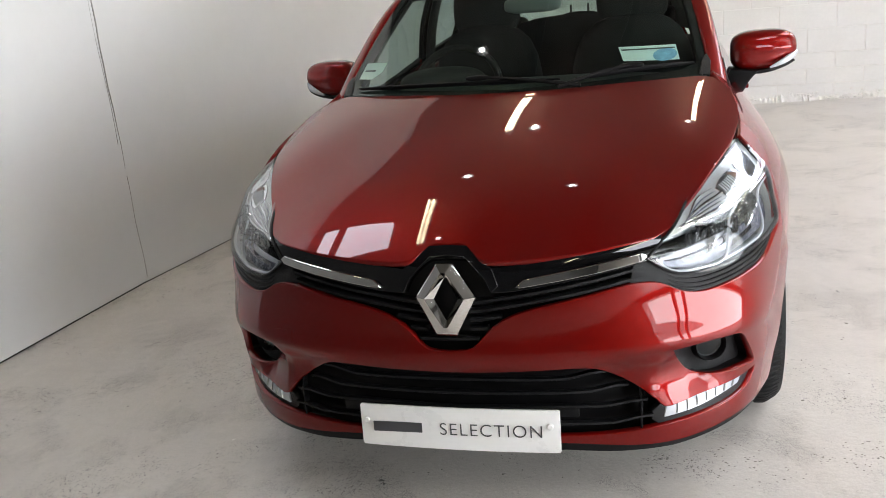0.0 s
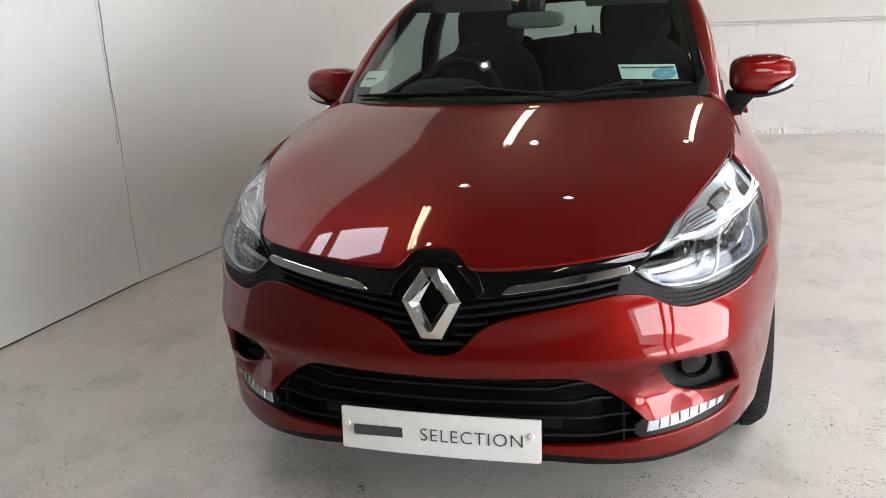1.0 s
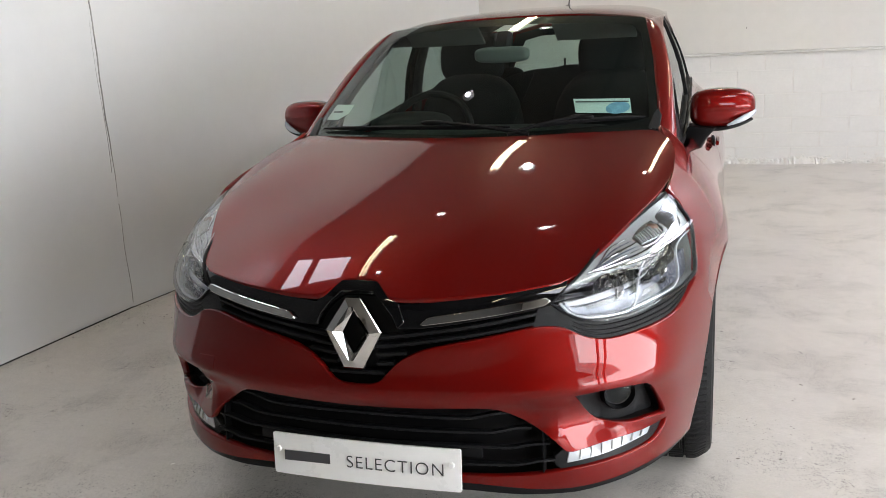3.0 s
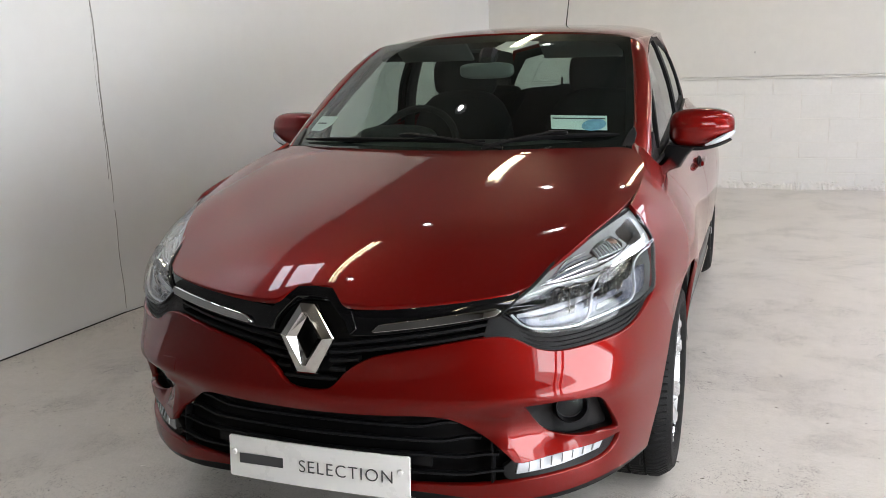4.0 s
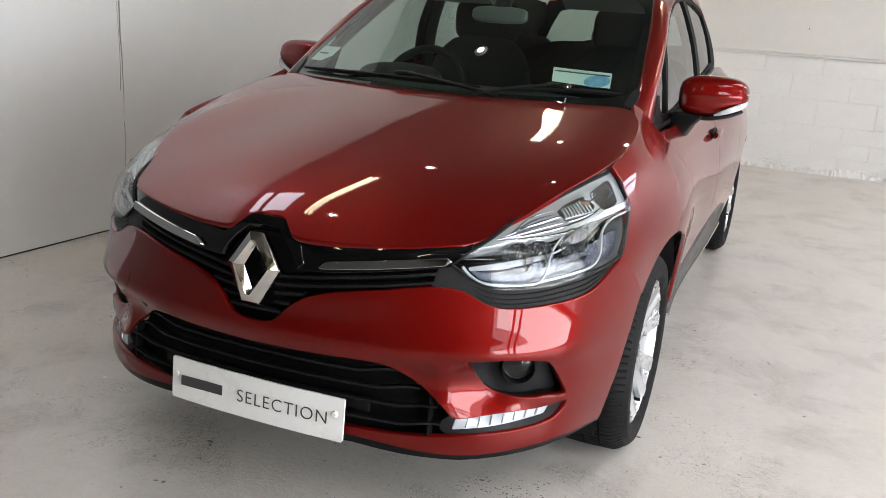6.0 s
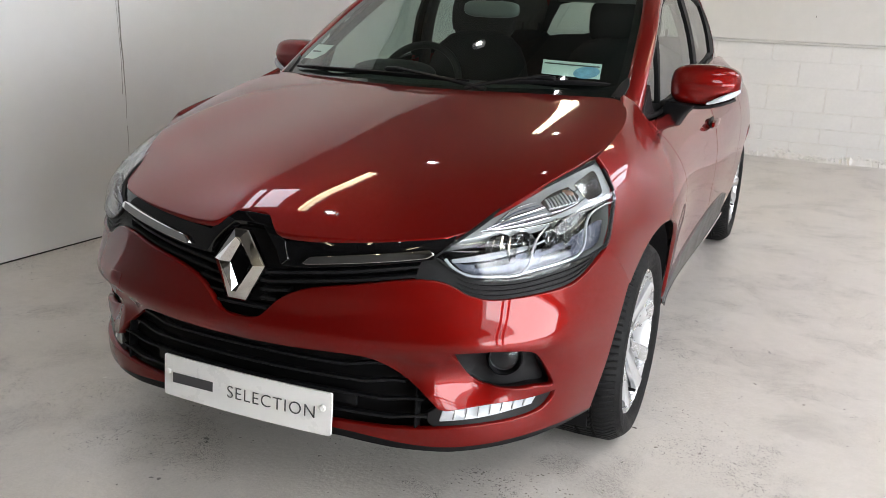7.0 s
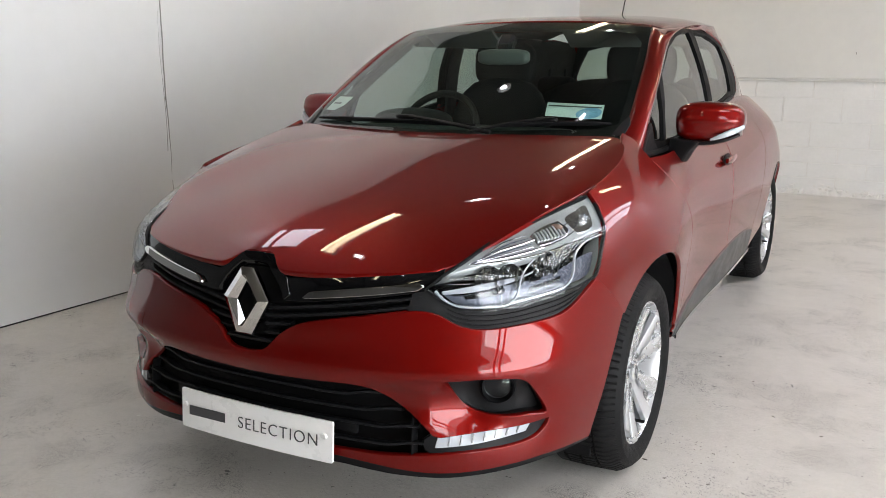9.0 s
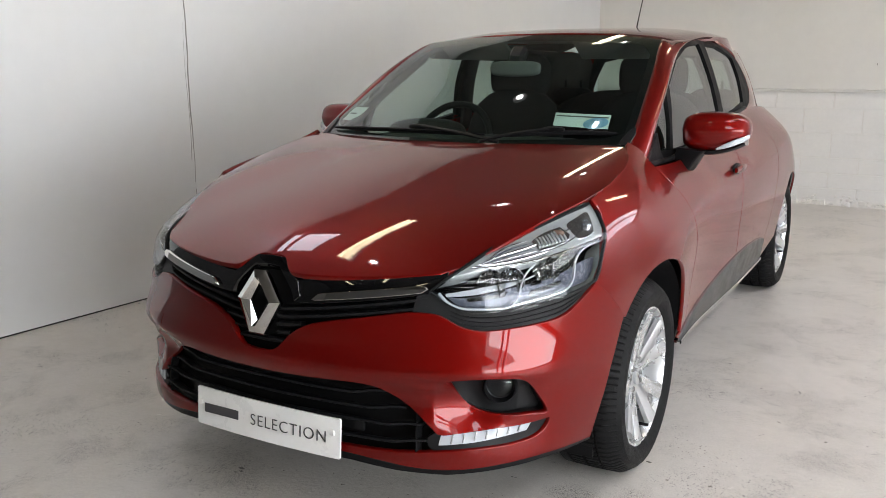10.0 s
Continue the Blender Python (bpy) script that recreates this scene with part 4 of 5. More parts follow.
    for ring in ([(0.615, 0.664), (0.66, 0.668), (0.725, 0.676), (0.735, 0.69), (0.68, 0.683), (0.61, 0.673)], [(0.80, 0.674), (0.86, 0.686), (0.915, 0.7), (0.92, 0.712), (0.86, 0.7), (0.81, 0.69)],
                 [(0.81, 0.702), (0.85, 0.709), (0.855, 0.722), (0.82, 0.716)]):
        patch("slot", ring, nose, GLOSS, h, step=0.012, lift=-0.031, flange=0, side=s, label="dark slot in the lower reflector")
    for pts in ([(0.53, 0.69), (0.567, 0.658), (0.629, 0.647), (0.69, 0.647), (0.735, 0.652), (0.758, 0.672), (0.776, 0.711), (0.805, 0.739), (0.845, 0.757)],
                [(0.74, 0.654), (0.775, 0.659), (0.866, 0.671), (0.92, 0.684), (0.955, 0.718), (0.985, 0.754), (1.033, 0.777), (1.102, 0.788)]):
        c = curve(pts, 40)
        p, n = on(nose, c[:, 0], c[:, 1], -0.012, s)
        bm = bmesh.new()
        sweep(bm, p, 0.007, 0.010, [tuple(q) for q in n], lambda t: 1.15 - 0.6 * t)
        part("light_guide", bm, LAMP_WHITE, h, "white daytime light guide")
    # dark eyebrow moulding below, with three ribs
    foot = soft([LAMP_BACK[-1]] + LAMP_FOOT + [LAMP_TOP[0]], 40)
    low = [p for p in top_line if p[0] > 0.455]
    t = patch("headlight_trim", foot + [(0.47, 0.68)] + low[:-1], nose, TRIM, car, step=0.02, lift=-0.012, flange=0.03, side=s, label="dark ribbed moulding under the headlight")
    for k in (0.28, 0.55, 0.8):
        u = np.linspace(0.56, 0.97, 30)
        fz = np.interp(u, [p[0] for p in foot[::-1]], [p[1] for p in foot[::-1]])
        lz = np.interp(u, [p[0] for p in low], [p[1] for p in low])
        z = fz + (lz - fz) * k
        p, n = on(nose, u, z, -0.01, s)
        bm = bmesh.new()
        sweep(bm, p, 0.007, 0.006, tuple(n.mean(0)), lambda x: 0.3 + 0.7 * min(1, 8 * x, 8 * (1 - x)))
        part("rib", bm, BLACK, t)


for s in (1, -1):
    nose_lights(s)
    headlight(s)
# ---------------------------------------------------------------- bonnet, flanks and roof
notch_edge = nose(*np.array(soft(NOTCH, 44)).T)
BONNET_SIDE = [(0.526, 0.185), (0.556, 0.255), (0.596, 0.345), (0.634, 0.435), (0.675, 0.55), (0.702, 0.66), (0.718, 0.79), (0.714, 0.925), (0.694, 1.02), (0.664, 1.085)]
BONNET_REAR = [(0.664, 1.085), (0.63, 1.1), (0.5, 1.065), (0.3, 1.0), (0.15, 0.965), (0, 0.955)]
front = [(x, y - 0.004) for x, y, z in notch_edge[:-2]]
bonnet_ring = front + soft(BONNET_SIDE, 40) + soft(BONNET_REAR, 24)[1:]
patch("bonnet", both(bonnet_ring), bonnet_skin, RED, car, step=0.022, flange=0.018)

lamp_back = nose(*np.array(soft(LAMP_BACK, 10)).T)
SIDE_TOP = [(0.625, 0.886), (0.7, 0.903), (0.8, 0.922), (0.93, 0.95), (1.05, 0.985), (1.12, 1.012)]
DOOR_FRONT = [(1.17, 0.985), (1.165, 0.93), (1.205, 0.86), (1.26, 0.77), (1.295, 0.69), (1.315, 0.6), (1.325, 0.5), (1.33, 0.4), (1.33, 0.31)]
ARCH = 0.385
HUB_F, HUB_R = (0.875, 0.287), (3.519, 0.311)


def arch(hub, r, a0, a1, n=26):
    return [(hub[0] + r * math.cos(radians(a)), hub[1] + r * math.sin(radians(a))) for a in np.linspace(a0, a1, n)]


B_GAP = [(2.34, 1.015), (2.36, 0.93), (2.29, 0.84), (2.17, 0.75), (2.09, 0.66), (2.07, 0.58), (2.1, 0.5), (2.13, 0.4), (2.14, 0.3)]
REAR_GAP = [(3.16, 0.93), (3.14, 0.845), (3.03, 0.74), (2.93, 0.64), (2.86, 0.5), (2.82, 0.4), (2.8, 0.3)]
BELT = [(1.17, 0.93), (1.4, 0.925), (1.67, 0.937), (2.0, 0.965), (2.34, 1.003), (2.66, 1.035), (2.9, 1.052)]


def flanks(s):
    fender = [(y, z) for x, y, z in lamp_back[::-1]][1:]
    ring = [(0.459, 0.685)] + fender + soft(SIDE_TOP, 16) + soft(DOOR_FRONT, 34) + arch(HUB_F, ARCH, 2, 136)[1:] + [(0.507, 0.642)]
    patch("front_wing", shrink(ring, 0.002), flank, RED, car, step=0.025, side=s)
    # wheel arch liners
    for hub in (HUB_F, HUB_R):
        a = arch(hub, ARCH + 0.003 if hub is HUB_F else 0.375, -8 if hub is HUB_F else 8, 190, 30)
        out = [(min(0.85, float(FLANK(y, max(z, 0.2))[0]) - 0.004), y, z) for y, z in a]
        loft("wheel_arch", [[(x - 0.012, y, z) for x, y, z in out], [(0.5, y, z) for x, y, z in out], [(0.5, hub[0], hub[1])] * len(out)], BLACK, car, s)
    # doors
    cut = lambda pts, lo, hi: [p for p in pts if lo < p[0] < hi]
    belt = soft(BELT, 40)
    ring = cut(belt, 1.14, 2.335) + soft(B_GAP, 30) + [(1.7, 0.3), (1.22, 0.3)] + soft(DOOR_FRONT, 30)[::-1][1:-3]
    d1 = patch("front_door", shrink(ring, 0.003), flank, RED, car, step=0.035, side=s)
    ring = cut(belt, 2.345, 2.95) + [(3.0, 1.045), (3.1, 1.0)] + soft(REAR_GAP, 26) + [(2.5, 0.3)] + soft(B_GAP, 30)[::-1]
    d2 = patch("rear_door", shrink(ring, 0.003), flank, RED, car, step=0.035, side=s)
    ring = [(2.95, 1.05), (3.3, 1.05), (3.6, 1.035), (3.9, 0.99), (4.0, 0.85), (4.03, 0.6), (4.0, 0.3), (3.9, 0.24)] + arch(HUB_R, 0.365, -5, 172, 30) + soft(REAR_GAP, 26)[::-1]
    patch("rear_quarter", shrink(ring, 0.002), flank, RED, car, step=0.035, side=s)
    # dark cladding with a bright foot along the doors
    c = patch("sill_cladding", soft([(1.255, 0.312), (1.45, 0.358), (1.65, 0.394), (2.08, 0.448), (2.45, 0.452), (2.7, 0.43), (2.79, 0.41)], 30) + [(2.8, 0.31), (2.3, 0.282), (1.7, 0.284), (1.25, 0.298)], flank, CLADDING, car, step=0.03, lift=0.006, flange=0.02, side=s, label="grey plastic cladding along the doors")
    u = np.linspace(1.25, 2.8, 40)
    p, n = on(flank, u, 0.288 + 0.02 * (np.abs(u - 1.9) / 0.9) ** 2, 0.01, s)
    bm = bmesh.new()
    sweep(bm, p, 0.006, 0.014, (0, 0, 1))
    part("bright_strip", bm, CHROME, c)
    bm = bmesh.new()
    sweep(bm, [(s * 0.725, y, 0.25) for y in np.linspace(1.3, 3.1, 14)], 0.08, 0.08, (0, 0, 1), lambda t: 0.5 + 0.5 * min(1, 8 * t, 8 * (1 - t)))
    part("sill", bm, BLACK, car, "black sill under the doors")
    # door handle with its dark recess
    for door, y, z in ((d1, 2.16, 0.818),):
        p, n = on(flank, [y - 0.1, y - 0.05, y, y + 0.05, y + 0.09], [z] * 5, 0.022, s)
        bm = bmesh.new()
        sweep(bm, curve(p, 14), 0.016, 0.026, (0, 0, 1), lambda t: 0.75 + 0.5 * math.sin(t * math.pi))
        hd = part("door_handle", bm, RED, door)
        q, n = on(flank, y + 0.01, z, -0.004, s)
        bm = bmesh.new()
        blob(bm, q[0], (0.012, 0.075, 0.034), 2.2, 20)
        part("handle_recess", bm, BLACK, door)


for s in (1, -1):
    flanks(s)

# ---------------------------------------------------------------- cabin
SCREEN_SIDE = [(0.645, 0.995), (0.64, 1.04), (0.628, 1.1), (0.606, 1.19), (0.58, 1.28), (0.542, 1.372)]
screen_ring = both([(0, 1.4)] + soft([(0.0, 1.4), (0.25, 1.395), (0.45, 1.383), (0.542, 1.372)], 16)[1:] + soft(SCREEN_SIDE, 24)[::-1][1:] + [(0.5, 0.99), (0.25, 0.98), (0, 0.976)])
patch("windscreen", screen_ring, screen_skin, SCREEN_GLASS, car, step=0.04, flange=0, label="green-tinted windscreen glass")
screen_ob = car.children[-1]
# the dark printed border of the screen
inner = both([(0, 1.372)] + soft([(0.0, 1.372), (0.25, 1.367), (0.42, 1.357), (0.5, 1.345)], 12)[1:] + soft([(0.545, 1.31), (0.573, 1.22), (0.604, 1.1), (0.616, 1.035)], 14) + [(0.56, 1.02), (0.25, 1.012), (0, 1.008)])
patch("screen_border", screen_ring, screen_skin, BLACK, screen_ob, holes=[inner], step=0.03, flange=0, lift=-0.004, label="black printed border of the windscreen")

roof_front = [(x, float(SCREEN(x, z)[0]) + 0.004) for x, z in soft([(0.0, 1.4), (0.25, 1.395), (0.45, 1.383), (0.542, 1.372)], 14)]
ROOF_SIDE = [(0.542, 1.9), (0.566, 2.1), (0.572, 2.5), (0.555, 2.9), (0.508, 3.2), (0.43, 3.45)]
patch("roof", both(roof_front[:-1] + soft(ROOF_SIDE, 26) + [(0.3, 3.7), (0, 3.76)]), roof_skin, RED, car, step=0.045, flange=0.012)

DLO = [(1.14, 0.925), (1.22, 0.975), (1.305, 1.034), (1.43, 1.114), (1.563, 1.192), (1.795, 1.297), (2.003, 1.351), (2.322, 1.38), (2.688, 1.377), (2.95, 1.345), (3.151, 1.285), (3.246, 1.2), (3.25, 1.14), (3.15, 1.085), (2.987, 1.06)]


def cabin_sides(s):
    dlo = curve(DLO, 60)
    inner = cabin_side(dlo[:, 0], dlo[:, 1])
    # red frame from the screen and the roof down to the windows
    sc = curve(SCREEN_SIDE, 30)
    sc3 = np.concatenate([[(0.655, 1.13, 0.985)], screen_skin(sc[:, 0], sc[:, 1])[1:]])
    rs = curve(ROOF_SIDE, 24)
    outer = np.concatenate([sc3, roof_skin(rs[1:, 0], rs[1:, 1])])
    k = np.concatenate([[0], np.cumsum(np.linalg.norm(np.diff(outer, axis=0), axis=1))])
    outer = np.stack([np.interp(np.linspace(0, k[-1], 70), k, outer[:, j]) for j in range(3)], 1)
    up = inner[:46]
    k2 = np.concatenate([[0], np.cumsum(np.linalg.norm(np.diff(up, axis=0), axis=1))])
    up = np.stack([np.interp(np.linspace(0, k2[-1], 70), k2, up[:, j]) for j in range(3)], 1)
    rows = []
    for f in np.linspace(0, 1, 9):
        q = outer * (1 - f) + up * f
        bulge = 0.014 * math.sin(f * math.pi) ** 0.8
        q = q + np.array([0.75, -0.1, 0.65]) * bulge
        rows.append(q)
    rows = [outer - np.array([0.0, 0.0, 0.012])] + rows + [up - np.array([0.015, 0, 0])]
    loft("roof_frame", rows, RED, car, s, "red roof pillar and rail beside the windows")
    lining = [(outer * (1 - f) + up * f) * (0.97, 1, 1) - np.array([0.012, -0.012, 0.016]) for f in np.linspace(0, 1, 4)]
    loft("pillar_lining", lining, DASH, car, s, "dark lining inside the roof pillar")
    # window band: black frame, panes let into it
    w = holder("side_window", car)
    w["label"] = "tinted side windows in a black frame"
    belt = [(y, z) for y, z in soft(BELT, 40)]
    band = [tuple(p) for p in dlo] + belt[::-1][1:]
    quarter = [(1.325, 0.965), (1.33, 1.038), (1.42, 1.1), (1.525, 1.166), (1.515, 1.05), (1.475, 0.958)]
    front = [(1.51, 0.958), (1.56, 1.1), (1.585, 1.193), (1.8, 1.287), (2.0, 1.339), (2.15, 1.357), (2.28, 1.363), (2.29, 1.2), (2.325, 1.025), (2.0, 0.985), (1.7, 0.958)]
    rear = [(2.385, 1.365), (2.7, 1.36), (2.9, 1.33), (3.0, 1.305), (2.985, 1.2), (2.94, 1.085), (2.7, 1.06), (2.41, 1.036), (2.375, 1.2)]
    patch("window_frame", band, cabin_side, WINDOW_BLACK, w, holes=[quarter, front, rear], step=0.03, lift=-0.004, flange=0.02, side=s, label="black window frame")
    for ring in (quarter, front, rear):
        patch("pane", shrink(ring, -0.006), cabin_side, SIDE_GLASS, w, step=0.05, lift=-0.012, flange=0, side=s)
    # black seal along the belt
    p, n = on(cabin_side, [b[0] for b in belt], [b[1] + 0.004 for b in belt], 0.004, s)
    bm = bmesh.new()
    sweep(bm, p, 0.012, 0.018, (0, 0, 1))
    part("belt_seal", bm, BLACK, w)
    # rear pillar
    ring = [(2.99, 1.05), (3.15, 1.08), (3.255, 1.14), (3.25, 1.2), (3.15, 1.288), (2.98, 1.34), (3.3, 1.35), (3.5, 1.355), (3.68, 1.338), (3.78, 1.28), (3.85, 1.2), (3.91, 1.1), (3.95, 1.0), (3.4, 1.0)]
    patch("rear_pillar", ring, cabin_side, RED, car, step=0.04, flange=0, lift=-0.002, side=s)
    patch("pillar_lining", shrink(ring, -0.01), cabin_side, DASH, car, step=0.06, flange=0, lift=-0.03, side=s)


for s in (1, -1):
    cabin_sides(s)

TAIL = Net([0, 0.3, 0.55, 0.75, 0.85], [0.2, 0.5, 0.8, 1.0, 1.2, 1.42], [
    [4.0, 3.98, 3.93, 3.84, 3.74], [4.06, 4.04, 3.99, 3.9, 3.8], [4.05, 4.03, 3.98, 3.9, 3.8],
    [4.0, 3.98, 3.93, 3.86, 3.78], [3.9, 3.88, 3.83, 3.75, 3.68], [3.76, 3.74, 3.69, 3.62, 3.55]], even=True)


def tail_skin(x, z):
    return np.stack([x, TAIL(x, z), z], 1)


def tail_edge(inset):
    """Where the tailgate meets the cabin's sides, from the roof down."""
    out = []
    for z in (1.345, 1.32, 1.27, 1.2, 1.12, 1.03):
        x = 0.45
        for _ in range(12):
            x = float(CABIN(float(TAIL(x, z)[0]), z)[0])
        out.append((x - inset, z))
    return out


REAR_GLASS = [(0, 1.335), (0.27, 1.33), (0.38, 1.305), (0.45, 1.2), (0.49, 1.12), (0.485, 1.075), (0.44, 1.045), (0.32, 1.032), (0, 1.03)]
patch("tailgate", both([(0, 1.41), (0.25, 1.395)] + tail_edge(0.0) + [(0.64, 0.85), (0.68, 0.5), (0.62, 0.25), (0, 0.25)]), tail_skin, RED, car,
      holes=[both(REAR_GLASS)], step=0.05)
patch("tailgate_lining", both([(0, 1.4), (0.25, 1.385)] + tail_edge(0.02) + [(0.62, 0.85), (0.62, 0.5), (0, 0.4)]), tail_skin, DASH, car,
      holes=[both(REAR_GLASS)], step=0.06, lift=-0.03, flange=0)
patch("rear_window", both([(0, 1.347)] + [tuple(q) for q in shrink(REAR_GLASS, -0.012)[1:-1]] + [(0, 1.018)]), tail_skin, SIDE_GLASS, car, step=0.08, flange=0, lift=-0.006)

# cowl and wipers
loft("cowl", [screen_skin(np.linspace(-0.64, 0.64, 30), np.full(30, z)) + np.array([0, dy, dz]) for z, dy, dz in ((0.996, -0.003, 0.002), (0.984, -0.008, 0.0), (0.975, -0.04, -0.014), (0.97, -0.1, -0.03))], BLACK, car, 1, "black plastic cowl below the windscreen")


def wiper(pivot, clip, ends):
    w = holder("wiper", car)
    w["label"] = "black windscreen wiper"
    at = lambda x, z, d: screen_skin(np.array([x]), np.array([z]))[0] + np.array([0, -0.55, 0.83]) * d
    arm = curve([at(*pivot, 0.012), at((pivot[0] * 2 + clip[0]) / 3, (pivot[1] * 2 + clip[1]) / 3 + 0.001, 0.022), at((pivot[0] + clip[0] * 2) / 3, (pivot[1] + clip[1] * 2) / 3 + 0.001, 0.026), at(*clip, 0.026)], 18)
    bm = bmesh.new()
    sweep(bm, arm, 0.014, 0.009, (0, -0.55, 0.83), lambda t: 1.1 - 0.4 * t)
    part("arm", bm, BLACK, w)
    (x0, z0), (x1, z1) = ends
    xs, zs = np.linspace(x0, x1, 28), np.linspace(z0, z1, 28) + 0.006 * np.sin(np.linspace(0, math.pi, 28))
    bm = bmesh.new()
    sweep(bm, screen_skin(xs, zs) + np.array([0, -0.55, 0.83]) * 0.010, 0.009, 0.016, (0, -0.55, 0.83), lambda t: 0.4 + 0.6 * min(1, 6 * t, 6 * (1 - t)))
    part("blade", bm, BLACK, w)
    bm = bmesh.new()
    blob(bm, at(*clip, 0.02), (0.04, 0.012, 0.009), 3.2, 16)
    part("clip", bm, BLACK, w)


wiper((0.24, 0.995), (-0.11, 1.028), ((-0.585, 1.012), (0.17, 1.017)))
wiper((0.17, 0.995), (0.4, 1.03), ((0.22, 1.014), (0.6, 1.026)))
for s in (1, -1):
    # grey corner piece at the foot of the screen pillar
    patch("corner_trim", [(0.615, 0.995), (0.648, 0.992), (0.652, 1.03), (0.64, 1.05), (0.628, 1.035)], screen_skin, TRIM, car, step=0.015, lift=0.006, flange=0.008, side=s, label="dark corner trim beside the windscreen")

# antenna
bm = bmesh.new()
base = Vector((0, 3.2, float(ROOF(0, 3.2)[0])))
blob(bm, base + Vector((0, 0, 0.006)), (0.022, 0.04, 0.016), 2.2, 18)
sweep(bm, [base + Vector((0, 0.02 + 0.16 * t, 0.01 + 0.28 * t)) for t in np.linspace(0, 1, 8)], 0.006, 0.006, (1, 0, 0), lambda t: 1 - 0.4 * t)
part("antenna", bm, BLACK, car, "short black whip antenna on the roof")


# ---------------------------------------------------------------- door mirrors
def mirror(s):
    mir = holder("door_mirror", car)
    mir["label"] = "red door mirror on a black stem with a clear indicator"

    def shape(p):
        x, y, z = p
        k = (x + 1) / 2
        out = max(0.0, (x - 0.0)) ** 1.6
        if z < 0:
            z *= 1 - 0.66 * out
        else:
            z *= 1.0 + 0.10 * (1 - x * x) - 0.05 * k
            z -= 0.05 * max(0, x) ** 3
        y = y * (0.8 + 0.2 * (1 - k)) + 0.42 * k ** 2
        # waist line round the cap
        y -= 0.07 * math.exp(-((z - 0.12) / 0.16) ** 2) * (y < 0.2)
        return x, y, z

    m = Matrix.Diagonal((s, 1, 1, 1))
    bm = bmesh.new()
    blob(bm, (0.851, 1.56, 1.024), (0.117, 0.08, 0.068), 3.8, 56, shape)
    bmesh.ops.bisect_plane(bm, geom=bm.verts[:] + bm.edges[:] + bm.faces[:], plane_co=(0.85, 1.592, 0), plane_no=(-0.3, 1, 0), clear_outer=True)
    bm.transform(m)
    part("mirror_cap", bm, RED, mir, "glossy red mirror cap")
    bm = bmesh.new()
    blob(bm, (0.853, 1.58, 1.022), (0.113, 0.07, 0.066), 3.6, 30, shape)
    bm.transform(m)
    part("mirror_shell", bm, BLACK, mir)
    bm = bmesh.new()
    box(bm, (0.76, 1.648, 0.97), (0.95, 1.656, 1.068), 0.003, m)
    part("mirror_glass", bm, CHROME, mir)
    # clear indicator along the lower outer edge
    bm = bmesh.new()
    pts = curve([(0.868, 1.487, 0.966), (0.892, 1.491, 0.975), (0.92, 1.503, 0.987), (0.948, 1.53, 1.0), (0.964, 1.565, 1.01)], 20)
    sweep(bm, pts, 0.016, 0.019, (0, 0.15, 1), lambda t: 0.25 + 0.8 * math.sin(min(1, t * 1.1 + 0.05) * math.pi * 0.75), m)
    part("indicator", bm, LAMP_WHITE, mir, "clear white indicator strip")
    bm = bmesh.new()
    quad = [(0.735, 0.968), (0.832, 0.958), (0.80, 0.922), (0.764, 0.856), (0.744, 0.798), (0.709, 0.812), (0.692, 0.862)]
    b = bmesh.new()
    rows = [[b.verts.new((x - dx, y, z)) for x, z in quad] for y, dx in ((1.475, 0.004), (1.53, -0.004), (1.6, 0.004))]
    for p, q in zip(rows, rows[1:]):
        for i in range(len(quad)):
            b.faces.new((p[i], p[(i + 1) % len(quad)], q[(i + 1) % len(quad)], q[i]))
    b.faces.new(rows[0])
    b.faces.new(rows[-1][::-1])
    bmesh.ops.recalc_face_normals(b, faces=b.faces[:])
    bmesh.ops.bevel(b, geom=b.edges[:], offset=0.007, segments=3, profile=0.6, affect="EDGES")
    join(bm, b, m)
    sweep(bm, curve([(0.77, 1.55, 0.955), (0.84, 1.55, 0.951), (0.9, 1.556, 0.962), (0.945, 1.575, 0.982)], 14), 0.11, 0.022, (0, 0, 1), lambda t: 1 - 0.45 * t, m)
    part("mirror_stem", bm, BLACK, mir, "black mirror stem")


for s in (1, -1):
    mirror(s)
    # black sail panel at the foot of the screen pillar
    patch("sail_panel", [(1.155, 0.93), (1.235, 0.978), (1.32, 1.028), (1.325, 0.965), (1.36, 0.93), (1.3, 0.924)], cabin_side, BLACK, car, step=0.03, lift=0.004, flange=0.012, side=s)


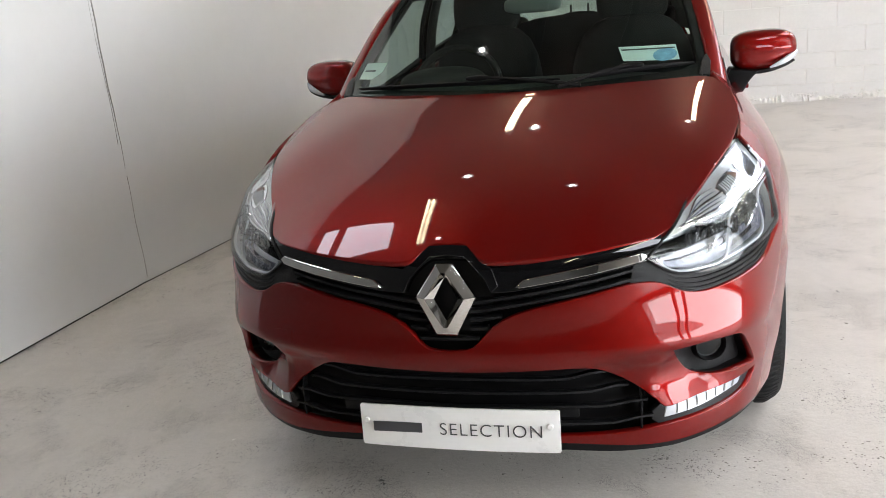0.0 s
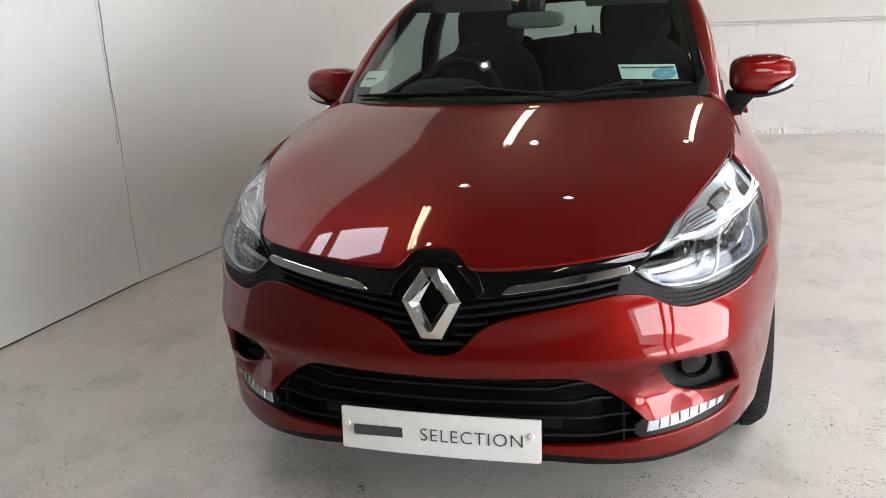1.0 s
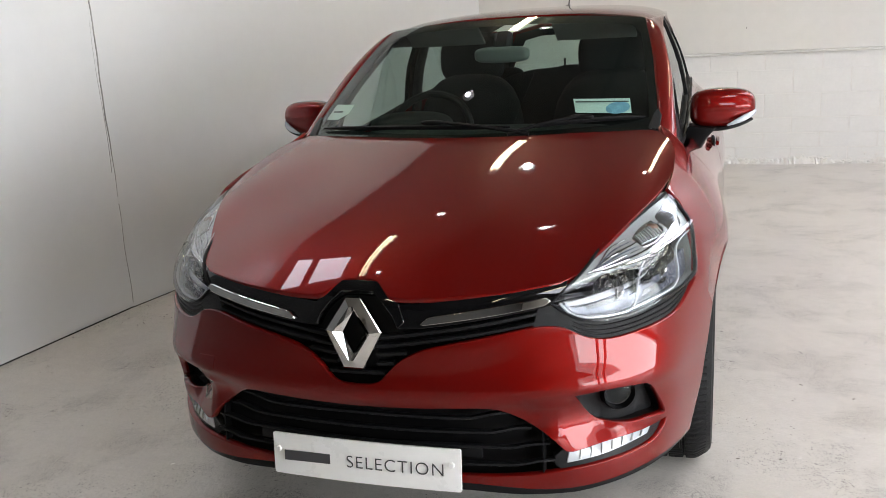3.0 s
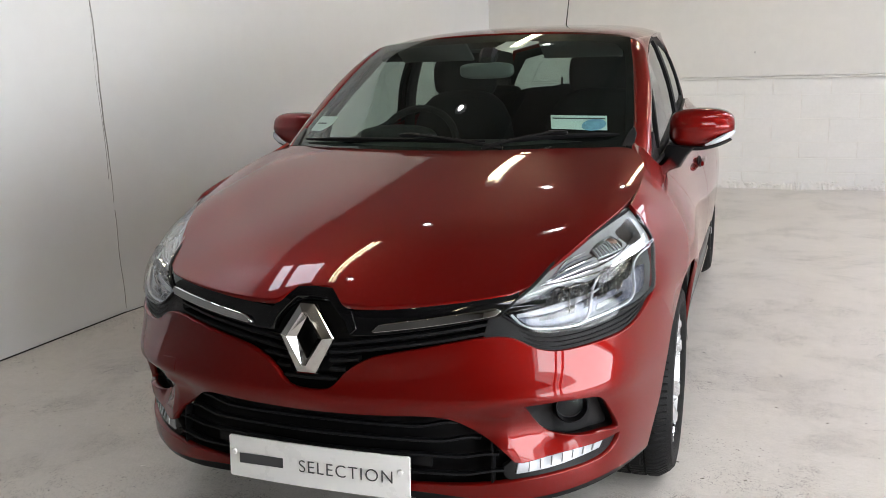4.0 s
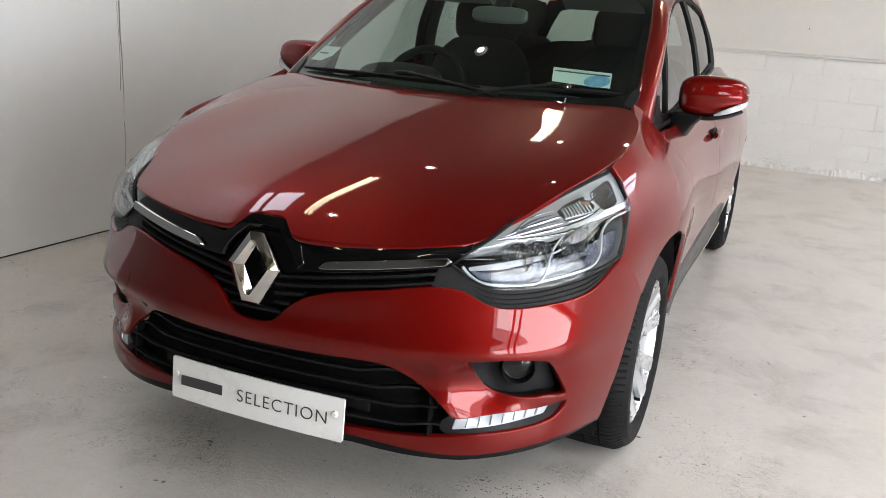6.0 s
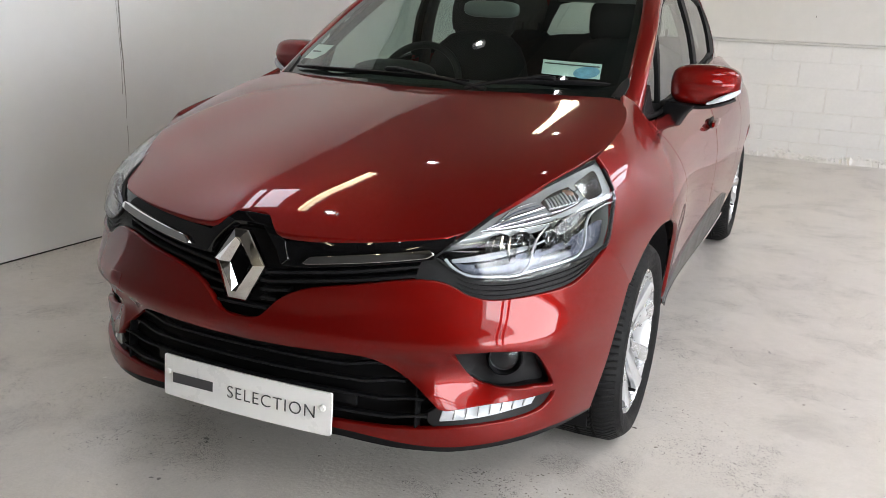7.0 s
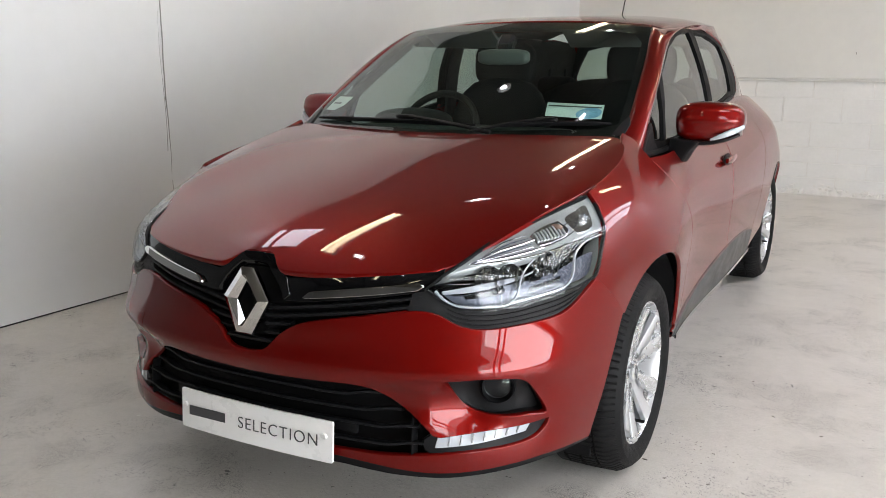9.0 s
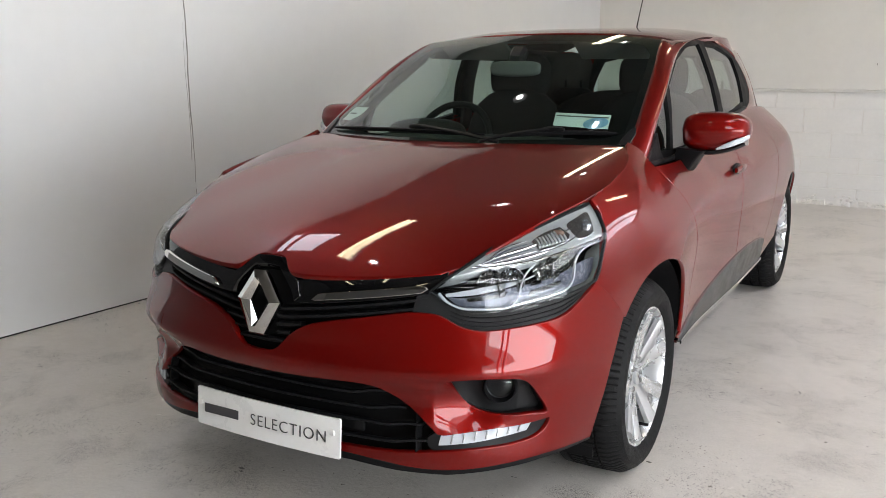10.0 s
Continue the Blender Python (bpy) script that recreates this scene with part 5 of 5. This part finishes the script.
# ---------------------------------------------------------------- wheels
def wheel_parts():
    w = holder("wheel", car)
    w["label"] = "silver multi-spoke alloy wheel with a black tyre"
    R, K = 0.314, 0.225
    prof = [(0.004, K - 0.006), (0.014, K + 0.004), (0.024, K + 0.018), (0.029, K + 0.036), (0.026, K + 0.054), (0.014, K + 0.068), (-0.008, R - 0.006), (-0.02, R), (-0.046, R + 0.001), (-0.048, R - 0.007), (-0.054, R - 0.007), (-0.056, R + 0.001),
            (-0.096, R + 0.002), (-0.098, R - 0.007), (-0.104, R - 0.007), (-0.106, R + 0.002), (-0.146, R + 0.001), (-0.148, R - 0.007), (-0.154, R - 0.007), (-0.156, R + 0.001), (-0.185, R), (-0.2, R - 0.014), (-0.21, K + 0.04), (-0.2, K - 0.01)]

    def tread(i, k, r):
        if k in (6, 7, 8) and i % 5 == 0:
            return r - 0.006
        if k in (11, 12, 15, 16) and i % 5 == 2:
            return r - 0.006
        return r

    bm = bmesh.new()
    lathe(bm, prof, 450, None, tread)
    part("tyre", bm, RUBBER, w, "black road tyre with block tread", smooth=0.5)
    bm = bmesh.new()
    lathe(bm, [(-0.005, K - 0.012), (0.006, K + 0.002), (0.011, K), (0.012, K - 0.006), (0.004, K - 0.012), (-0.02, K - 0.02), (-0.09, K - 0.045), (-0.19, K - 0.04)], 72)
    rim = part("rim", bm, ALLOY, w, "silver alloy rim")
    for k in range(5):
        for d in (-1, 1):
            a0, a1 = radians(72 * k + 90 + 10 * d), radians(72 * k + 90 + 14.5 * d)
            pts = []
            for f in np.linspace(0, 1, 9):
                r = 0.035 + (K - 0.018 - 0.035) * f
                a = a0 + (a1 - a0) * f ** 0.7
                pts.append((-0.012 - 0.02 * math.sin((1 - f) * 1.4) + 0.014 * f, r * math.cos(a), r * math.sin(a)))
            bm = bmesh.new()
            sweep(bm, pts, 0.048, 0.028, (1, 0, 0), lambda t: 0.8 - 0.12 * math.sin(t * math.pi) + 0.35 * t)
            part("spoke", bm, ALLOY, rim)
    # recessed web between each pair of spokes
    for k in range(5):
        bm = bmesh.new()
        rows = []
        for f in np.linspace(0, 1, 6):
            r, half = 0.055 + (K - 0.03 - 0.055) * f, radians(8 + 7 * f)
            rows.append([bm.verts.new((-0.014 + 0.013 * f - 0.005 * (1 - c * c) * math.sin(math.pi * (0.15 + 0.7 * f)), r * math.cos(radians(72 * k + 90) + c * half), r * math.sin(radians(72 * k + 90) + c * half))) for c in (-1, -0.5, 0, 0.5, 1)])
        for p, q in zip(rows, rows[1:]):
            for i in range(4):
                bm.faces.new((p[i], p[i + 1], q[i + 1], q[i]))
        bmesh.ops.solidify(bm, geom=bm.faces[:], thickness=0.006)
        part("web", bm, ALLOY, rim)
    bm = bmesh.new()
    lathe(bm, [(-0.05, 0.075), (-0.03, 0.072), (-0.018, 0.06), (-0.02, 0.032), (-0.012, 0.031), (-0.009, 0.024), (-0.008, 0.0)], 36)
    part("hub_cap", bm, ALLOY, w)
    bm = bmesh.new()
    lathe(bm, [(-0.05, 0.05), (-0.034, 0.06), (-0.034, 0.1), (-0.042, 0.145), (-0.055, 0.178), (-0.075, 0.182)], 60, None, lambda i, k, r: r if k < 3 else r * (1 + 0.1 * math.cos(5 * (2 * math.pi * i / 60 - math.pi / 2))))
    part("dish", bm, ALLOY, w)
    bm = bmesh.new()
    for (y0, z0), (y1, z1) in zip(((0, 0.02), (0.012, 0), (0, -0.02), (-0.012, 0)), ((0.012, 0), (0, -0.02), (-0.012, 0), (0, 0.02))):
        sweep(bm, [(-0.006, y0, z0), (-0.006, y1, z1)], 0.005, 0.004, (1, 0, 0))
    part("cap_mark", bm, DISC, w)
    for k in range(4):
        a = radians(45 + 90 * k)
        bm = bmesh.new()
        lathe(bm, [(-0.04, 0.012), (-0.02, 0.011), (-0.014, 0.008), (-0.014, 0.0)], 6, Matrix.Translation((0, 0.05 * math.cos(a), 0.05 * math.sin(a))))
        part("wheel_bolt", bm, DISC, w)
    bm = bmesh.new()
    lathe(bm, [(0.012, 0.0), (0.012, 0.005), (-0.02, 0.006), (-0.02, 0.0)], 10, Matrix.Translation((0, 0.03, -0.195)))
    part("valve", bm, BLACK, w)
    bm = bmesh.new()
    lathe(bm, [(-0.07, 0.0), (-0.07, 0.135), (-0.085, 0.135), (-0.085, 0.0)], 48)
    part("brake_disc", bm, DISC, w)
    bm = bmesh.new()
    lathe(bm, [(-0.1, 0.0), (-0.1, 0.19), (-0.11, 0.19)], 32)
    part("back_plate", bm, BLACK, w)
    return w


wheel = wheel_parts()
wheel.matrix_basis = Matrix.Translation((0.816, HUB_F[0], HUB_F[1])) @ pose(0, 0, 0, 8, 0, 0)
copy_thing(wheel, Matrix.Translation((0.80, HUB_R[0], HUB_R[1])) @ pose(0, 0, 0, 40, 0, 0))
copy_thing(wheel, Matrix.Translation((-0.816, HUB_F[0], HUB_F[1])) @ pose(0, 0, 0, 20, 0, 180))
copy_thing(wheel, Matrix.Translation((-0.80, HUB_R[0], HUB_R[1])) @ pose(0, 0, 0, 55, 0, 180))

# underside
bm = bmesh.new()
box(bm, (-0.56, 0.16, 0.18), (0.56, 3.9, 0.3), 0.02)
box(bm, (-0.72, 1.3, 0.2), (0.72, 3.1, 0.31), 0.02)
part("underbody", bm, BLACK, car, "black underbody")
bm = bmesh.new()
box(bm, (-0.5, 0.24, 0.3), (0.5, 1.0, 0.62), 0.02)
box(bm, (-0.49, 0.28, 0.6), (0.49, 0.95, 0.72), 0.02)
part("engine_bay", bm, BLACK, car)
for s in (1, -1):
    bm = bmesh.new()
    box(bm, (0.60, 0.60, 0.10), (0.755, 0.612, 0.25), 0.003, Matrix.Diagonal((s, 1, 1, 1)))
    part("air_deflector", bm, BLACK, car, "black flap in front of the wheel")
# ---------------------------------------------------------------- inside the car
bm = bmesh.new()
dash = curve([(0.985, 0.96), (1.1, 1.0), (1.3, 1.0), (1.5, 0.985), (1.62, 0.94), (1.66, 0.85), (1.6, 0.7), (1.5, 0.45)], 26)
vs = [[bm.verts.new((x, y, z - 0.05 * (abs(x) / 0.66) ** 4)) for y, z in dash] for x in np.linspace(-0.66, 0.66, 16)]
for p, q in zip(vs, vs[1:]):
    for i in range(len(p) - 1):
        bm.faces.new((p[i], p[i + 1], q[i + 1], q[i]))
dashboard = part("dashboard", bm, DASH, car, "dark plastic dashboard")
bm = bmesh.new()
blob(bm, (-0.36, 1.5, 0.99), (0.17, 0.13, 0.055), 2.4, 24)
part("instrument_hood", bm, DASH, dashboard)
wheel_m = Matrix.Translation((-0.36, 1.72, 0.93)) @ pose(0, 0, 0, 62, 0, 0)
bm = bmesh.new()
b = bmesh.new()
rings = []
for i in range(48):
    a = 2 * math.pi * i / 48
    rings.append([b.verts.new(((0.185 + 0.016 * math.cos(c)) * math.cos(a), (0.185 + 0.016 * math.cos(c)) * math.sin(a), 0.016 * math.sin(c))) for c in np.linspace(0, 2 * math.pi, 11)[:-1]])
for i in range(48):
    p, q = rings[i], rings[(i + 1) % 48]
    for k in range(10):
        b.faces.new((p[k], p[(k + 1) % 10], q[(k + 1) % 10], q[k]))
join(bm, b, wheel_m)
steer = part("steering_wheel", bm, DASH, car, "black steering wheel on the right-hand side")
bm = bmesh.new()
blob(bm, (0, 0, -0.02), (0.075, 0.06, 0.035), 2.4, 20, None, wheel_m)
for a in (0, 180, 270):
    sweep(bm, [(0.05 * math.cos(radians(a)), 0.05 * math.sin(radians(a)), -0.02), (0.18 * math.cos(radians(a)), 0.18 * math.sin(radians(a)), 0)], 0.03, 0.014, (0, 0, 1), None, wheel_m)
part("hub_and_spokes", bm, DASH, steer)


def seat(x, y, wide, z=0.0):
    s = holder("seat", car)
    s["label"] = "dark fabric seat with a headrest"
    m = Matrix.Translation((x, y, z))
    bm = bmesh.new()
    blob(bm, (0, -0.05, 0.52), (wide / 2, 0.27, 0.1), 3.2, 24, None, m)
    part("cushion", bm, CABIN_DARK, s)
    bm = bmesh.new()
    blob(bm, (0, 0.26, 0.82), (wide / 2, 0.075, 0.33), 3.0, 26, lambda p: (p[0] * (1 - 0.08 * max(0, p[2])), p[1] + 1.5 * (p[2] + 1) / 2, p[2]), m)
    part("backrest", bm, CABIN_DARK, s)
    n = 1 if wide < 0.7 else 3
    for k in range(n):
        hx = 0 if n == 1 else (k - 1) * 0.42
        bm = bmesh.new()
        blob(bm, (hx, 0.40, 1.215 if n == 1 else 1.1), (0.165 if n == 1 else 0.12, 0.05, 0.115 if n == 1 else 0.06), 3.4, 26, None, m)
        sweep(bm, [(hx - 0.05, 0.39, 1.08), (hx - 0.05, 0.4, 1.2)], 0.012, 0.012, (0, 1, 0), None, m)
        sweep(bm, [(hx + 0.05, 0.39, 1.08), (hx + 0.05, 0.4, 1.2)], 0.012, 0.012, (0, 1, 0), None, m)
        part("headrest", bm, CABIN_DARK, s)


seat(-0.36, 2.05, 0.55)
seat(0.34, 2.05, 0.58)
seat(0, 2.95, 1.2, -0.02)
bm = bmesh.new()
box(bm, (-0.66, 1.2, 0.3), (0.66, 3.9, 0.36), 0.01)
box(bm, (-0.66, 3.4, 0.3), (0.66, 3.85, 0.93), 0.02)
part("cabin_floor", bm, CABIN_DARK, car)
for s in (1, -1):
    # door cards, window pillars and trim inside
    bm = bmesh.new()
    for (y0, z0), (y1, z1), w in (((1.2, 0.93), (1.84, 1.33), 0.05), ((2.42, 0.95), (2.33, 1.36), 0.09), ((3.0, 1.0), (3.1, 1.33), 0.16), ((1.9, 1.355), (3.25, 1.345), 0.07)):
        c = [(y0 + (y1 - y0) * t, z0 + (z1 - z0) * t) for t in np.linspace(0, 1, 10)]
        p, n = on(cabin_side, [q[0] for q in c], [q[1] for q in c], -0.045, s)
        sweep(bm, p, w, 0.03, tuple(n.mean(0)))
    part("pillar_trim", bm, DASH, car)
    bm = bmesh.new()
    box(bm, (0.66, 1.2, 0.3), (0.70, 3.6, 0.92), 0.01, Matrix.Diagonal((s, 1, 1, 1)))
    part("door_card", bm, CABIN_DARK, car)
patch("headliner", both([(0, 1.9), (0.4, 1.93), (0.53, 2.0), (0.53, 2.9), (0.46, 3.2), (0.38, 3.4), (0, 3.55)]), roof_skin, HEADLINER, car, step=0.08, lift=-0.03, flange=0)
for s in (1, -1):
    bm = bmesh.new()
    box(bm, (0.16, -0.004, -0.08), (0.5, 0.012, 0.06), 0.006, Matrix.Translation((0, 1.9, 1.335)) @ pose(0, 0, 0, 60, 0, 0) @ Matrix.Diagonal((s, 1, 1, 1)))
    part("sun_visor", bm, HEADLINER, car)
bm = bmesh.new()
blob(bm, (0.0, 1.62, 1.253), (0.114, 0.022, 0.032), 3.6, 26)
im = part("interior_mirror", bm, MIRROR_GREY, car, "grey interior mirror behind the windscreen")
bm = bmesh.new()
sweep(bm, [(0, 1.63, 1.27), (0, 1.64, 1.3), (0, 1.67, 1.325)], 0.07, 0.05, (0, 1, 0))
part("mirror_foot", bm, TRIM, im)

# ---------------------------------------------------------------- stickers on the windscreen
def sheet(name, ring, material, lift, label, parent=screen_ob):
    return patch(name, ring, screen_skin, material, parent, step=0.02, lift=lift, flange=0, label=label)


sheet("sticker", [(0.35, 1.103), (0.542, 1.095), (0.556, 1.05), (0.37, 1.061)], STICKER, -0.006, "white notice sticker inside the glass")
sheet("sticker_bar", [(0.36, 1.094), (0.538, 1.087), (0.54, 1.083), (0.362, 1.09)], INK, -0.0045, "dark line of small print")
sheet("sticker_oval", [(0.507 + 0.04 * math.cos(a), 1.068 + 0.018 * math.sin(a)) for a in np.linspace(0, 2 * math.pi, 25)[:-1]], STICKER_BLUE, -0.005, "blue oval mark")
sheet("disc_holder", [(-0.655, 1.05), (-0.605, 1.1), (-0.512, 1.101), (-0.518, 1.072), (-0.557, 1.05)], STICKER, -0.006, "pale paper disc inside the glass")
sheet("sticker_bar", [(-0.6, 1.077), (-0.55, 1.078), (-0.55, 1.073), (-0.6, 1.072)], INK, -0.0045, "line of small print")

# ---------------------------------------------------------------- number plate
plate = holder("number_plate", car, Matrix.Translation((0, -0.004, 0.283)) @ pose(0, 0, 0, -4, 0, 0))
plate["label"] = "white dealer plate with dark lettering"
bow = lambda x: 0.16 * x * x
bm = bmesh.new()
b = bmesh.new()
xs = np.concatenate([[-0.26], np.linspace(-0.2565, 0.2565, 27), [0.26]])
ring = []
for x in xs:
    e = 0.0035 if abs(x) > 0.259 else 0.0
    ring.append([b.verts.new((x, bow(x) + d, z)) for d, z in ((-0.004, -0.0565 + e), (-0.004, 0.0565 - e), (0.002, 0.0565 - e), (0.002, -0.0565 + e))])
for p, q in zip(ring, ring[1:]):
    for k in range(4):
        b.faces.new((p[k], p[(k + 1) % 4], q[(k + 1) % 4], q[k]))
b.faces.new(ring[0])
b.faces.new(ring[-1][::-1])
join(bm, b)
part("plate_blank", bm, PLATE_WHITE, plate, smooth=0.3)
text = bpy.data.curves.new("lettering", "FONT")
text.body, text.size, text.extrude, text.align_x, text.space_character, text.offset = "SELECTION", 0.0475, 0.0006, "LEFT", 1.12, -0.0006
tmp = new("lettering", text)
me = bpy.data.meshes.new_from_object(tmp.evaluated_get(bpy.context.evaluated_depsgraph_get()))
bpy.data.objects.remove(tmp)
wide = max(v.co.x for v in me.vertices)
for v in me.vertices:
    x = -0.047 + v.co.x * 0.262 / wide
    v.co = (x, bow(x) - 0.0052 - v.co.z, -0.0165 + v.co.y)
me.materials.append(INK)
letters = new("lettering", me)
letters.parent = plate
bm = bmesh.new()
box(bm, (-0.224, bow(0.15) - 0.0062, -0.0145), (-0.07, bow(0.15) - 0.0045, 0.0125))
part("word_bar", bm, INK, plate, smooth=0)
for x, z in ((-0.244, 0.012), (0.236, 0.014)):
    bm = bmesh.new()
    lathe(bm, [(-0.002, 0.0085), (0.004, 0.0085), (0.006, 0.006), (0.006, 0.0)], 18, Matrix.Translation((x, bow(x) - 0.003, z)) @ pose(0, 0, 0, 0, 0, -90))
    part("screw_cap", bm, PLATE_WHITE, plate)
# ---------------------------------------------------------------- painted blocks of the north wall
def block_courses():
    made = {}
    courses = [(0.0, 0.15, 0.5), (0.15, 0.285, 0.0), (0.285, 0.425, 0.5), (0.425, 0.645, 0.0), (0.645, 0.86, 0.5), (0.86, 1.004, 0.0)]
    pitch = 0.485
    for lo, hi, off in courses:
        x = 1.19 + (off - 6) * pitch
        while x < EAST - 0.2:
            if x > -1.75:
                h = hi - lo
                key = round(h, 3), lo < 0.43
                g, d = (0.0026, -0.0036) if lo < 0.43 else (0.0002, -0.0024)
                if key not in made:
                    bm = bmesh.new()
                    box(bm, (0.004, d, g), (pitch - 0.004, 0.02, h - g), 0.0022, segments=1)
                    me = bpy.data.meshes.new("block")
                    bm.to_mesh(me)
                    bm.free()
                    me.materials.append(BLOCK_WHITE)
                    made[key] = me
                ob = new("block", made[key])
                ob.location = (x, NORTH + random.uniform(-0.0012, 0.0012), lo)
                ob.parent = north
            x += pitch


block_courses()
